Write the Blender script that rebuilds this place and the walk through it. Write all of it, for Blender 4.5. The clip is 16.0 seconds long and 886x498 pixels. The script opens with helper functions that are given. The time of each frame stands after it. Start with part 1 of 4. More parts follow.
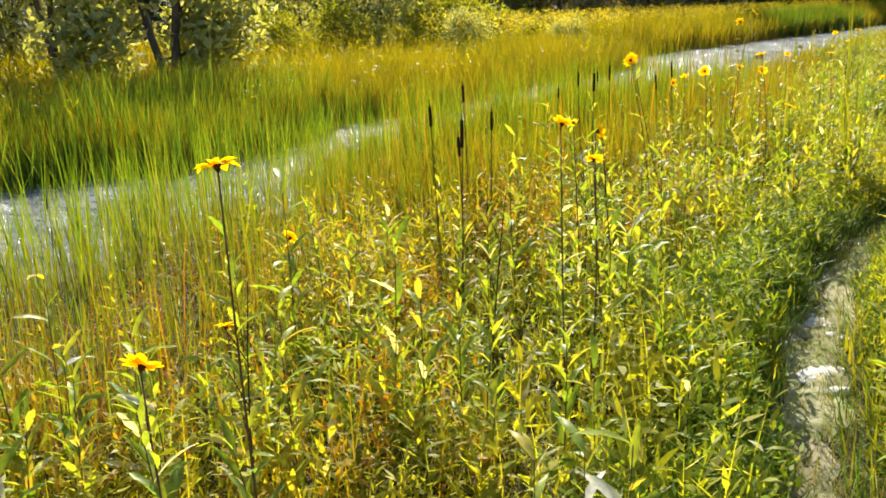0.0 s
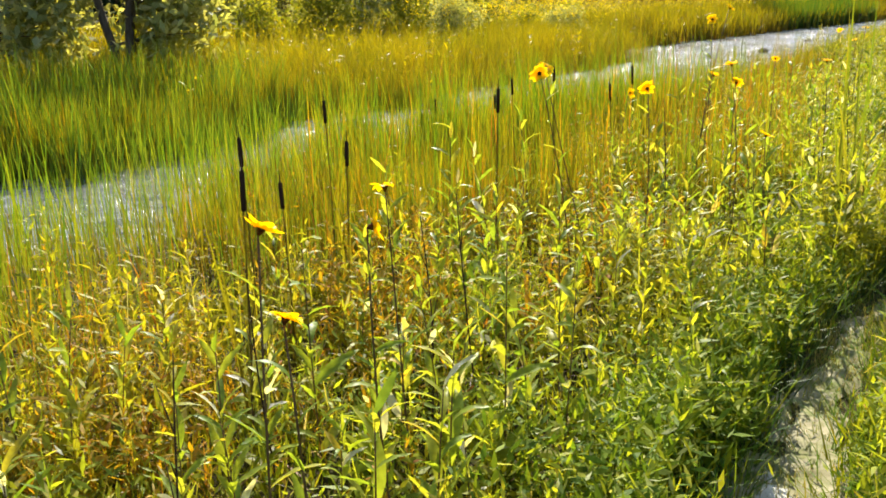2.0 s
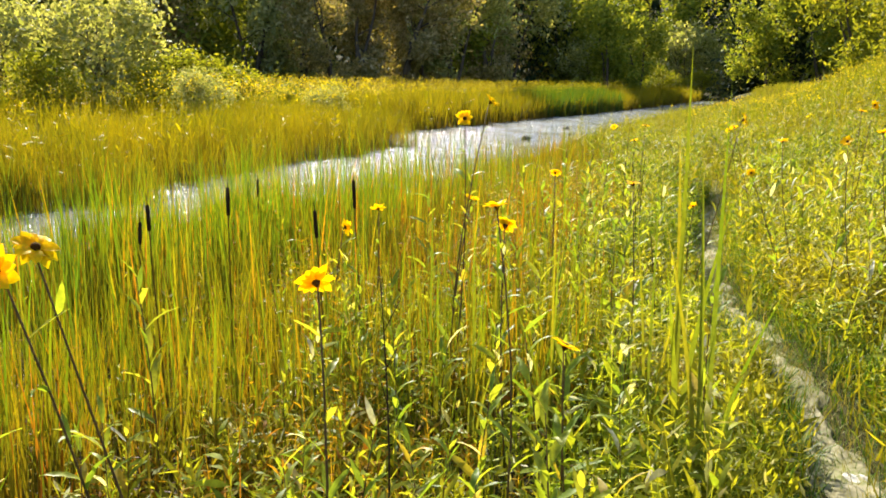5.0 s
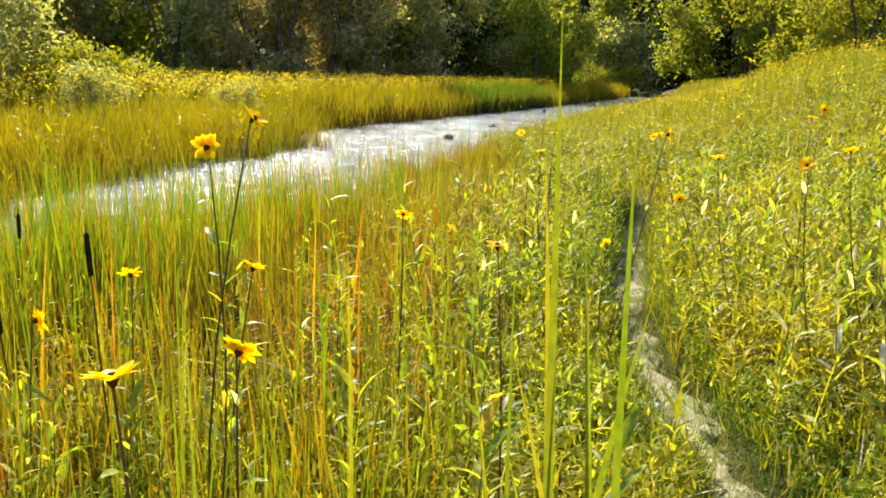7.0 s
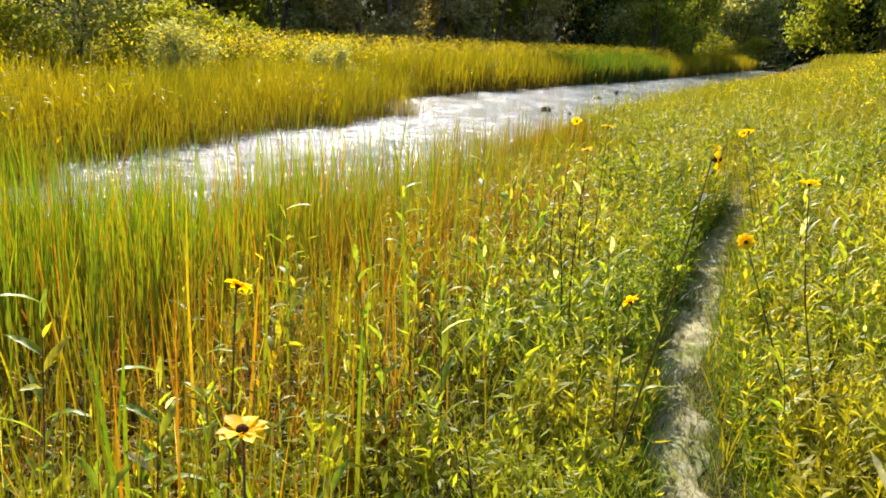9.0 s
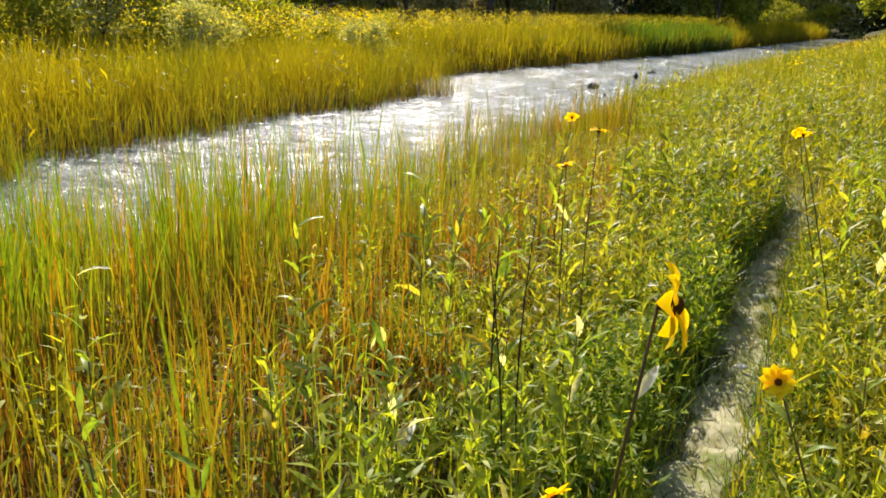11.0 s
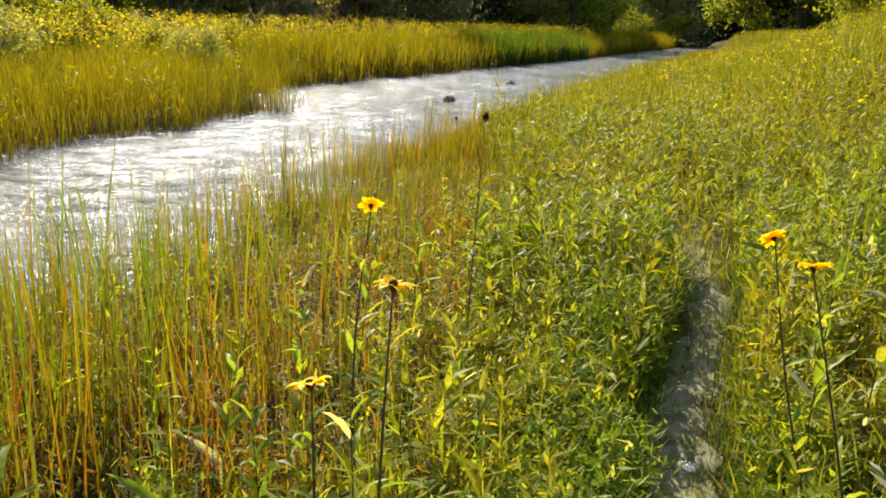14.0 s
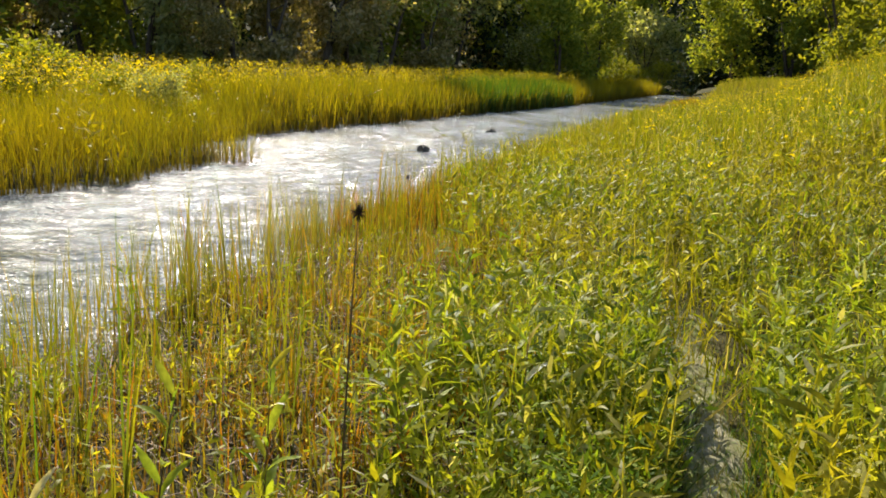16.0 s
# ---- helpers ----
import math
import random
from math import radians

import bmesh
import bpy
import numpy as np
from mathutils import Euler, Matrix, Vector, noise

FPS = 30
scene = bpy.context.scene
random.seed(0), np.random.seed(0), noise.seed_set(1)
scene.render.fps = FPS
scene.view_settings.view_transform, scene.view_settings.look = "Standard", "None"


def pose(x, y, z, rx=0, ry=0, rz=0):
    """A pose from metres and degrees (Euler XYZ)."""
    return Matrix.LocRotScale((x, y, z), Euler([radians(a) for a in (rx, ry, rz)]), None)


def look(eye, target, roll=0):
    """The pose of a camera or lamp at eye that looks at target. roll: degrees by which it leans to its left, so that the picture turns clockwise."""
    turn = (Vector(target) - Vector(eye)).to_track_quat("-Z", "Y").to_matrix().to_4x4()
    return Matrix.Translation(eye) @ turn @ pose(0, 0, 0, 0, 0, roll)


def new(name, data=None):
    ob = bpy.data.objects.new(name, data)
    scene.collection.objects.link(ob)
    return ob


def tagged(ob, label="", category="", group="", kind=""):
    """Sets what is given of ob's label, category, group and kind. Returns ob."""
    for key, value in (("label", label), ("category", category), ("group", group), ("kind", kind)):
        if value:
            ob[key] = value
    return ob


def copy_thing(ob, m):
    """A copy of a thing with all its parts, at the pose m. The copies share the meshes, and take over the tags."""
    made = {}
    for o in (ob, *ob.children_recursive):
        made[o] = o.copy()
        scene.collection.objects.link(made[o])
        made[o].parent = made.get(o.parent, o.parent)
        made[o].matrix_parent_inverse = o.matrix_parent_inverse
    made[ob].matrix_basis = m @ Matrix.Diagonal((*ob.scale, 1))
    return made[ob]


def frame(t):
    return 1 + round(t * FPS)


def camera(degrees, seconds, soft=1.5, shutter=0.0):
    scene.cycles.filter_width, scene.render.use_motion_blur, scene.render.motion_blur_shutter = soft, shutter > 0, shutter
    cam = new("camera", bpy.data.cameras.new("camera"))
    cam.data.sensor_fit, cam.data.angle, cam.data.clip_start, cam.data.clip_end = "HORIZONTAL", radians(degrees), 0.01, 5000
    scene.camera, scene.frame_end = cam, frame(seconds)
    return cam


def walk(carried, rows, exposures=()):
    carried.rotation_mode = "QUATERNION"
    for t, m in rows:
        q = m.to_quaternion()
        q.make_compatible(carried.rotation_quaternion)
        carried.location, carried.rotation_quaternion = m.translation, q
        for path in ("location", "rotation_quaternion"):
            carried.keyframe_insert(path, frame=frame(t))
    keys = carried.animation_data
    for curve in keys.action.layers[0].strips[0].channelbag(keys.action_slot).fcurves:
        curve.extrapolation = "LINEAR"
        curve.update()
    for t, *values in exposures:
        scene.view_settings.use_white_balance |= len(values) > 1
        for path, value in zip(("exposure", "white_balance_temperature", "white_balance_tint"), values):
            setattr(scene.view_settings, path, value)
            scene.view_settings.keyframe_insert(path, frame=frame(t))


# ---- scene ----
cam = camera(54.6, 16.0, 1.7)
PATH = [
    (0, (-1.27, -0.828, 1.633), (-1.412, 1.389, 1.038), -2.6),
    (0.5, (-1.015, -0.38, 1.642), (-1.119, 1.835, 1.028), -2.6),
    (1, (-0.792, -0.005, 1.636), (-0.884, 2.207, 1.015), -3.2),
    (1.5, (-0.606, 0.441, 1.617), (-0.804, 2.642, 0.981), -1.9),
    (2, (-0.493, 0.93, 1.648), (-0.653, 3.136, 1.017), -1.7),
    (2.5, (-0.385, 1.435, 1.658), (-0.517, 3.644, 1.027), -1.6),
    (3, (-0.327, 1.933, 1.664), (-0.442, 4.151, 1.064), -1.6),
    (3.5, (-0.269, 2.339, 1.657), (-0.32, 4.552, 1.036), -2.6),
    (4, (-0.154, 2.754, 1.678), (-0.102, 4.968, 1.057), -0.9),
    (4.5, (-0.0, 3.245, 1.672), (0.258, 5.481, 1.203), 0.7),
    (5, (0.205, 3.667, 1.647), (0.636, 5.883, 1.208), 0.6),
    (7.5, (1.331, 5.466, 1.695), (1.815, 7.22, 1.33), 0.8),
    (8, (1.601, 5.764, 1.716), (1.98, 7.542, 1.339), 1.1),
    (8.5, (1.825, 6.09, 1.745), (2.128, 7.874, 1.334), 1.9),
    (11, (2.938, 8.022, 1.757), (3.071, 9.945, 1.224), 1.1),
    (11.5, (3.003, 8.398, 1.764), (3.15, 10.315, 1.211), 0.5),
    (12, (3.061, 8.693, 1.786), (3.187, 10.619, 1.261), 0.7),
    (12.5, (3.138, 9.095, 1.758), (3.289, 11.025, 1.257), 1.4),
    (13, (3.362, 9.545, 1.75), (3.68, 11.447, 1.22), 0.8),
    (13.5, (3.525, 9.923, 1.77), (3.926, 11.818, 1.268), 1.5),
    (14, (3.66, 10.362, 1.756), (4.096, 12.246, 1.245), 1.7),
    (14.5, (3.902, 10.838, 1.715), (4.352, 12.72, 1.21), 0.7),
    (15, (4.028, 11.15, 1.745), (4.448, 13.041, 1.249), 1.7),
    (15.5, (4.198, 11.522, 1.75), (4.636, 13.426, 1.322), 1.9),
    (16, (4.436, 11.896, 1.741), (4.9, 13.797, 1.331), 1.9),
]
walk(cam, [(t, look(eye, target, roll)) for t, eye, target, roll in PATH],
     [(0, 1.57), (5, 1.58), (8.5, 1.5), (11, 1.28), (13, 1.17), (16, 1.08)])

# ---- world, sun, exposure ----
SUN_BEARING, SUN_HEIGHT = -4.0, 35.0          # degrees to the right of +y, degrees up
world = bpy.data.worlds.new("world")
scene.world = world
world.use_nodes = True
sky = world.node_tree.nodes.new("ShaderNodeTexSky")
sky.sky_type, sky.sun_disc = "NISHITA", False
sky.sun_elevation, sky.sun_rotation = radians(SUN_HEIGHT), radians(SUN_BEARING)
world.node_tree.links.new(sky.outputs[0], world.node_tree.nodes["Background"].inputs[0])
world.node_tree.nodes["Background"].inputs[1].default_value = 0.095
sun = new("sun", bpy.data.lights.new("sun", "SUN"))
sun.data.energy, sun.data.angle, sun.data.color = 4.6, radians(0.53), (1.0, 0.93, 0.80)
_b, _h = radians(SUN_BEARING), radians(SUN_HEIGHT)
sun.matrix_world = look((40 * math.sin(_b) * math.cos(_h), 40 * math.cos(_b) * math.cos(_h), 40 * math.sin(_h)), (0, 0, 0))

# ---- materials ----
def nodes_of(name):
    m = bpy.data.materials.new(name)
    m.use_nodes = True
    t = m.node_tree
    return m, t, t.nodes["Principled BSDF"], t.nodes["Material Output"]


def ramp(t, source, stops):
    r = t.nodes.new("ShaderNodeValToRGB")
    el = r.color_ramp.elements
    while len(el) < len(stops):
        el.new(0.5)
    for e, (p, c) in zip(el, stops):
        e.position, e.color = p, (*c, 1)
    t.links.new(source, r.inputs[0])
    return r.outputs[0]


def noise_node(t, scale, detail=3.0, rough=0.55, stretch=None):
    n = t.nodes.new("ShaderNodeTexNoise")
    n.inputs["Scale"].default_value, n.inputs["Detail"].default_value, n.inputs["Roughness"].default_value = scale, detail, rough
    g = t.nodes.new("ShaderNodeNewGeometry")
    if stretch:
        mp = t.nodes.new("ShaderNodeMapping")
        mp.inputs["Scale"].default_value = stretch
        mp.inputs["Rotation"].default_value = (0, 0, radians(TURN))
        t.links.new(g.outputs["Position"], mp.inputs[0])
        t.links.new(mp.outputs[0], n.inputs["Vector"])
    else:
        t.links.new(g.outputs["Position"], n.inputs["Vector"])
    return n.outputs[0]


def mix(t, fac, a, b, mode="MIX"):
    n = t.nodes.new("ShaderNodeMix")
    n.data_type, n.blend_type = "RGBA", mode
    for sock, v in ((n.inputs[0], fac), (n.inputs[6], a), (n.inputs[7], b)):
        if isinstance(v, (int, float)):
            sock.default_value = v
        elif isinstance(v, tuple):
            sock.default_value = (*v, 1)
        else:
            t.links.new(v, sock)
    return n.outputs[2]


def leafy(name, stops, foot=None, thin=0.5, gloss=0.42, patch=None, single=False, shine=0.22, glow=(1.36, 1.16, 0.33)):
    """Living leaf: colour varied leaf by leaf and in patches, lit through from behind. foot: colour of the withered
    base, which also carries the shade low between stems.
    """
    m, t, p, out = nodes_of(name)
    if single:
        source = t.nodes.new("ShaderNodeObjectInfo").outputs["Random"]
    else:
        source = t.nodes.new("ShaderNodeNewGeometry").outputs["Random Per Island"]
    col = ramp(t, source, stops)
    if patch:
        col = mix(t, ramp(t, noise_node(t, 0.55, 2), [(0.42, (0, 0, 0)), (0.62, (1, 1, 1))]), col, mix(t, 0.55, col, patch))
    grain = ramp(t, noise_node(t, 38, 2), [(0.3, (0.72, 0.72, 0.72)), (0.7, (1.2, 1.2, 1.15))])
    col = mix(t, 1.0, col, grain, "MULTIPLY")
    # Foot colour fades out upward: withered base, with shade between stems painted in.
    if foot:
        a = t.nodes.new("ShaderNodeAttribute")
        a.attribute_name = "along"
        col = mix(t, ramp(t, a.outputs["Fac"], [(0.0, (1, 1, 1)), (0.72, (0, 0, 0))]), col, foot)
    t.links.new(col, p.inputs["Base Color"])
    p.inputs["Roughness"].default_value = gloss
    p.inputs["Specular IOR Level"].default_value = shine
    tr = t.nodes.new("ShaderNodeBsdfTranslucent")
    t.links.new(mix(t, 1.0, col, glow, "MULTIPLY"), tr.inputs[0])
    sh = t.nodes.new("ShaderNodeMixShader")
    sh.inputs[0].default_value = thin
    t.links.new(p.outputs[0], sh.inputs[1])
    t.links.new(tr.outputs[0], sh.inputs[2])
    t.links.new(sh.outputs[0], out.inputs[0])
    return m


def solid(name, c1, c2, scale=20.0, rough=0.8, bump=0.3, stretch=None):
    m, t, p, out = nodes_of(name)
    n = noise_node(t, scale, 6, 0.65, stretch)
    big = noise_node(t, scale * 0.13, 3)
    col = mix(t, ramp(t, n, [(0.32, (0, 0, 0)), (0.68, (1, 1, 1))]), c1, c2)
    col = mix(t, 1.0, col, ramp(t, big, [(0.3, (0.7, 0.7, 0.7)), (0.7, (1.15, 1.15, 1.15))]), "MULTIPLY")
    t.links.new(col, p.inputs["Base Color"])
    p.inputs["Roughness"].default_value = rough
    p.inputs["Specular IOR Level"].default_value = 0.08
    b = t.nodes.new("ShaderNodeBump")
    b.inputs["Strength"].default_value, b.inputs["Distance"].default_value = bump, 0.02
    t.links.new(n, b.inputs["Height"])
    t.links.new(b.outputs[0], p.inputs["Normal"])
    return m


TURN = 25.0                                   # bearing of the footpath, degrees right of +y
M_soil = solid("soil", (0.035, 0.028, 0.010), (0.075, 0.070, 0.024), 14, 0.95, 0.6)
M_path = solid("path_earth", (0.12, 0.11, 0.045), (0.44, 0.395, 0.26), 5, 0.95, 0.7)


def mossy(m):
    """Green moss and trodden grass in patches over the earth."""
    t = m.node_tree
    p = t.nodes["Principled BSDF"]
    bare = p.inputs["Base Color"].links[0].from_socket
    fine = ramp(t, noise_node(t, 26, 4, 0.7), [(0.40, (0, 0, 0)), (0.58, (1, 1, 1))])
    wide = ramp(t, noise_node(t, 2.6, 4, 0.6), [(0.42, (0, 0, 0)), (0.56, (0.8, 0.8, 0.8))])
    t.links.new(mix(t, mix(t, 1.0, fine, wide, "MULTIPLY"), bare, (0.13, 0.165, 0.03)), p.inputs["Base Color"])


mossy(M_path)
M_chalk = solid("pale_stone", (0.52, 0.49, 0.42), (0.70, 0.67, 0.60), 30, 0.9, 0.5)
M_rock = solid("dark_rock", (0.06, 0.055, 0.045), (0.16, 0.14, 0.11), 12, 0.7, 0.6)
M_bark = solid("bark", (0.06, 0.045, 0.03), (0.15, 0.12, 0.09), 9, 0.9, 0.8, (1, 1, 0.25))
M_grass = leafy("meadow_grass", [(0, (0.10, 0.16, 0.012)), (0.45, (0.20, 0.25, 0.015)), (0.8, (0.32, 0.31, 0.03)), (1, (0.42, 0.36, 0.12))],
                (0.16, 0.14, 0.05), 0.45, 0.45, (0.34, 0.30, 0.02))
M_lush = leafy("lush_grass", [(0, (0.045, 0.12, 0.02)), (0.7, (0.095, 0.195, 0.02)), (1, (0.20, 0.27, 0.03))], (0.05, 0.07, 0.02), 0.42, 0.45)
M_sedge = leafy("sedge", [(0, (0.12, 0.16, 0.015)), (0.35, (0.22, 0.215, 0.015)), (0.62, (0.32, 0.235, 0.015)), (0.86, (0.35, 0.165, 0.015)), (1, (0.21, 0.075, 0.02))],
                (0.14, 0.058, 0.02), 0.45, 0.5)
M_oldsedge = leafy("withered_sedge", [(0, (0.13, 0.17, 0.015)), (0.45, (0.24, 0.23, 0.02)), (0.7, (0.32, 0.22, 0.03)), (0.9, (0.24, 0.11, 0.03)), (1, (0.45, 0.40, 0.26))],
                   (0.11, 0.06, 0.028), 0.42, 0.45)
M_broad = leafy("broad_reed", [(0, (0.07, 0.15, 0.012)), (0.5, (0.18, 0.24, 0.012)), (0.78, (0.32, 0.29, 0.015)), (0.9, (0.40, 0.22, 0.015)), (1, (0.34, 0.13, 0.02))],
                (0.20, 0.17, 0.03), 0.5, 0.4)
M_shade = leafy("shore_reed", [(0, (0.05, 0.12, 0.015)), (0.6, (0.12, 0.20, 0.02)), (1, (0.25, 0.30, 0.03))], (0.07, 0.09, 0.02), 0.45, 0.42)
M_edge = leafy("edge_herb", [(0, (0.08, 0.15, 0.018)), (0.55, (0.18, 0.25, 0.02)), (0.9, (0.30, 0.34, 0.03)), (1, (0.46, 0.48, 0.24))], None, 0.5, 0.6, shine=0.08, glow=(1.36, 1.2, 0.38))
M_straw = leafy("straw", [(0, (0.22, 0.2, 0.07)), (0.6, (0.34, 0.31, 0.12)), (1, (0.18, 0.22, 0.04))], None, 0.3, 0.6)
M_under = leafy("undergrowth", [(0, (0.07, 0.12, 0.012)), (0.6, (0.20, 0.23, 0.015)), (0.9, (0.35, 0.32, 0.03)), (1, (0.55, 0.48, 0.32))], None, 0.5, 0.6, (0.24, 0.22, 0.015), shine=0.06)
M_rush = leafy("rush", [(0, (0.08, 0.18, 0.015)), (0.6, (0.16, 0.26, 0.016)), (1, (0.28, 0.30, 0.02))], (0.16, 0.13, 0.03), 0.45, 0.45)
M_litter = leafy("litter", [(0, (0.09, 0.038, 0.016)), (0.5, (0.17, 0.075, 0.03)), (0.88, (0.28, 0.17, 0.08)), (1, (0.60, 0.55, 0.42))], None, 0.25, 0.6)
M_tall = leafy("tall_reed", [(0, (0.10, 0.18, 0.015)), (0.6, (0.20, 0.24, 0.02)), (0.92, (0.30, 0.28, 0.02)), (1, (0.45, 0.2, 0.02))], (0.12, 0.13, 0.03), 0.5, 0.4, single=True)
M_reed = leafy("reed", [(0, (0.08, 0.13, 0.012)), (0.5, (0.19, 0.20, 0.010)), (0.85, (0.30, 0.25, 0.012)), (1, (0.38, 0.22, 0.015))], (0.13, 0.10, 0.025), 0.45, 0.4)
M_bank = leafy("bank_reed", [(0, (0.13, 0.16, 0.006)), (0.5, (0.21, 0.215, 0.008)), (0.85, (0.30, 0.26, 0.012)), (1, (0.10, 0.10, 0.02))], (0.10, 0.065, 0.012), 0.45, 0.5, (0.40, 0.32, 0.008))
M_bankherb = leafy("bank_herb", [(0, (0.16, 0.19, 0.008)), (0.6, (0.30, 0.29, 0.01)), (1, (0.46, 0.38, 0.012))], None, 0.5, 0.5, (0.42, 0.33, 0.008), shine=0.1)
LEAF_GLOW = (1.36, 1.22, 0.40)                  # colour of sunlight through a fresh leaf
# Last stop: a few pale leaf undersides, their silvery glare put into the colour.
M_forb = leafy("willow_leaf", [(0, (0.13, 0.21, 0.022)), (0.5, (0.27, 0.33, 0.03)), (0.9, (0.39, 0.42, 0.04)), (0.95, (0.44, 0.40, 0.05)), (1, (0.62, 0.62, 0.48))], None, 0.56, 0.5,
               (0.40, 0.30, 0.02), shine=0.13, glow=LEAF_GLOW)
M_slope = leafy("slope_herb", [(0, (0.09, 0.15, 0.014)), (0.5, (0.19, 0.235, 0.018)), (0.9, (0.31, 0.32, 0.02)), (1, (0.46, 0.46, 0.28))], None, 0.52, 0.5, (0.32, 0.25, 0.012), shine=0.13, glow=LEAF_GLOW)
M_ochre = leafy("ochre_herb", [(0, (0.18, 0.18, 0.02)), (0.4, (0.34, 0.23, 0.02)), (0.8, (0.46, 0.28, 0.02)), (1, (0.30, 0.12, 0.02))], None, 0.5, 0.55, shine=0.1)
# The palest stop paints the white glare of turned leaves as leaf colour.
M_sunleaf = leafy("sunflower_leaf", [(0, (0.16, 0.25, 0.03)), (0.55, (0.29, 0.35, 0.04)), (0.85, (0.40, 0.40, 0.05)), (0.93, (0.50, 0.37, 0.05)), (0.95, (0.66, 0.65, 0.55))], None, 0.54, 0.45, single=True, shine=0.2, glow=LEAF_GLOW)
M_stem = leafy("stem", [(0, (0.16, 0.13, 0.03)), (0.6, (0.12, 0.07, 0.03)), (1, (0.2, 0.2, 0.04))], None, 0.1, 0.6)
M_petal = leafy("petal", [(0, (0.80, 0.52, 0.004)), (1, (0.86, 0.64, 0.006))], None, 0.5, 0.5, single=True, shine=0.1)
M_disc = solid("flower_disc", (0.05, 0.02, 0.005), (0.22, 0.09, 0.01), 400, 0.9, 0.8)
M_spike = solid("cattail_spike", (0.022, 0.012, 0.008), (0.055, 0.03, 0.018), 300, 0.95, 0.5)
M_deadwood = solid("dead_stem", (0.03, 0.02, 0.012), (0.09, 0.055, 0.03), 60, 0.9, 0.3)
M_gold = leafy("goldenrod", [(0, (0.60, 0.48, 0.015)), (0.7, (0.68, 0.56, 0.02)), (1, (0.42, 0.42, 0.02))], None, 0.45, 0.7, shine=0.05)
M_crown = [leafy("crown_willow", [(0, (0.22, 0.27, 0.12)), (0.7, (0.39, 0.42, 0.20)), (1, (0.56, 0.56, 0.32))], None, 0.5, 0.6, shine=0.08),
           leafy("crown_green", [(0, (0.14, 0.20, 0.03)), (0.7, (0.28, 0.33, 0.05)), (1, (0.42, 0.43, 0.08))], None, 0.5, 0.6, shine=0.08),
           leafy("crown_dry", [(0, (0.19, 0.18, 0.08)), (0.6, (0.35, 0.31, 0.15)), (1, (0.56, 0.47, 0.30))], None, 0.5, 0.6, shine=0.08),
           leafy("crown_yellow", [(0, (0.17, 0.21, 0.025)), (0.7, (0.28, 0.31, 0.035)), (1, (0.40, 0.38, 0.05))], None, 0.5, 0.6, shine=0.08),
           leafy("crown_conifer", [(0, (0.02, 0.035, 0.018)), (1, (0.05, 0.075, 0.03))], None, 0.15, 0.7, shine=0.05)]


def water_material():
    m, t, p, out = nodes_of("river_water")
    n1 = noise_node(t, 2.0, 4, 0.6, (0.7, 1.4, 1))
    gust = noise_node(t, 1.7, 4, 0.65, (0.55, 1.5, 1))
    n2 = noise_node(t, 11, 3, 0.6, (0.6, 1.4, 1))
    murk = noise_node(t, 0.6, 3, 0.5, (1, 0.3, 1))
    t.links.new(mix(t, ramp(t, murk, [(0.35, (0, 0, 0)), (0.65, (1, 1, 1))]), (0.28, 0.295, 0.29), (0.14, 0.145, 0.11)), p.inputs["Base Color"])
    t.links.new(ramp(t, gust, [(0.45, (0.09, 0.09, 0.09)), (0.66, (0.26, 0.26, 0.26))]), p.inputs["Roughness"])
    p.inputs["IOR"].default_value = 1.33
    b1, b2 = t.nodes.new("ShaderNodeBump"), t.nodes.new("ShaderNodeBump")
    b1.inputs["Strength"].default_value, b1.inputs["Distance"].default_value = 1.0, 0.40
    b2.inputs["Strength"].default_value, b2.inputs["Distance"].default_value = 1.0, 0.05
    t.links.new(n1, b1.inputs["Height"])
    t.links.new(n2, b2.inputs["Height"])
    t.links.new(b1.outputs[0], b2.inputs["Normal"])
    t.links.new(b2.outputs[0], p.inputs["Normal"])
    return m


M_water = water_material()

# ---- mesh helpers ----
rng = np.random.default_rng(7)


def np_mesh(name, verts, tris, mat, along=None):
    me = bpy.data.meshes.new(name)
    me.vertices.add(len(verts))
    me.vertices.foreach_set("co", np.ascontiguousarray(verts, dtype=np.float32).ravel())
    me.loops.add(3 * len(tris))
    me.loops.foreach_set("vertex_index", np.ascontiguousarray(tris, dtype=np.int32).ravel())
    me.polygons.add(len(tris))
    me.polygons.foreach_set("loop_start", np.arange(0, 3 * len(tris), 3, dtype=np.int32))
    if along is not None:
        a = me.attributes.new("along", "FLOAT", "POINT")
        a.data.foreach_set("value", np.ascontiguousarray(along, dtype=np.float32))
    me.update(calc_edges=True)
    me.materials.append(mat)
    return me


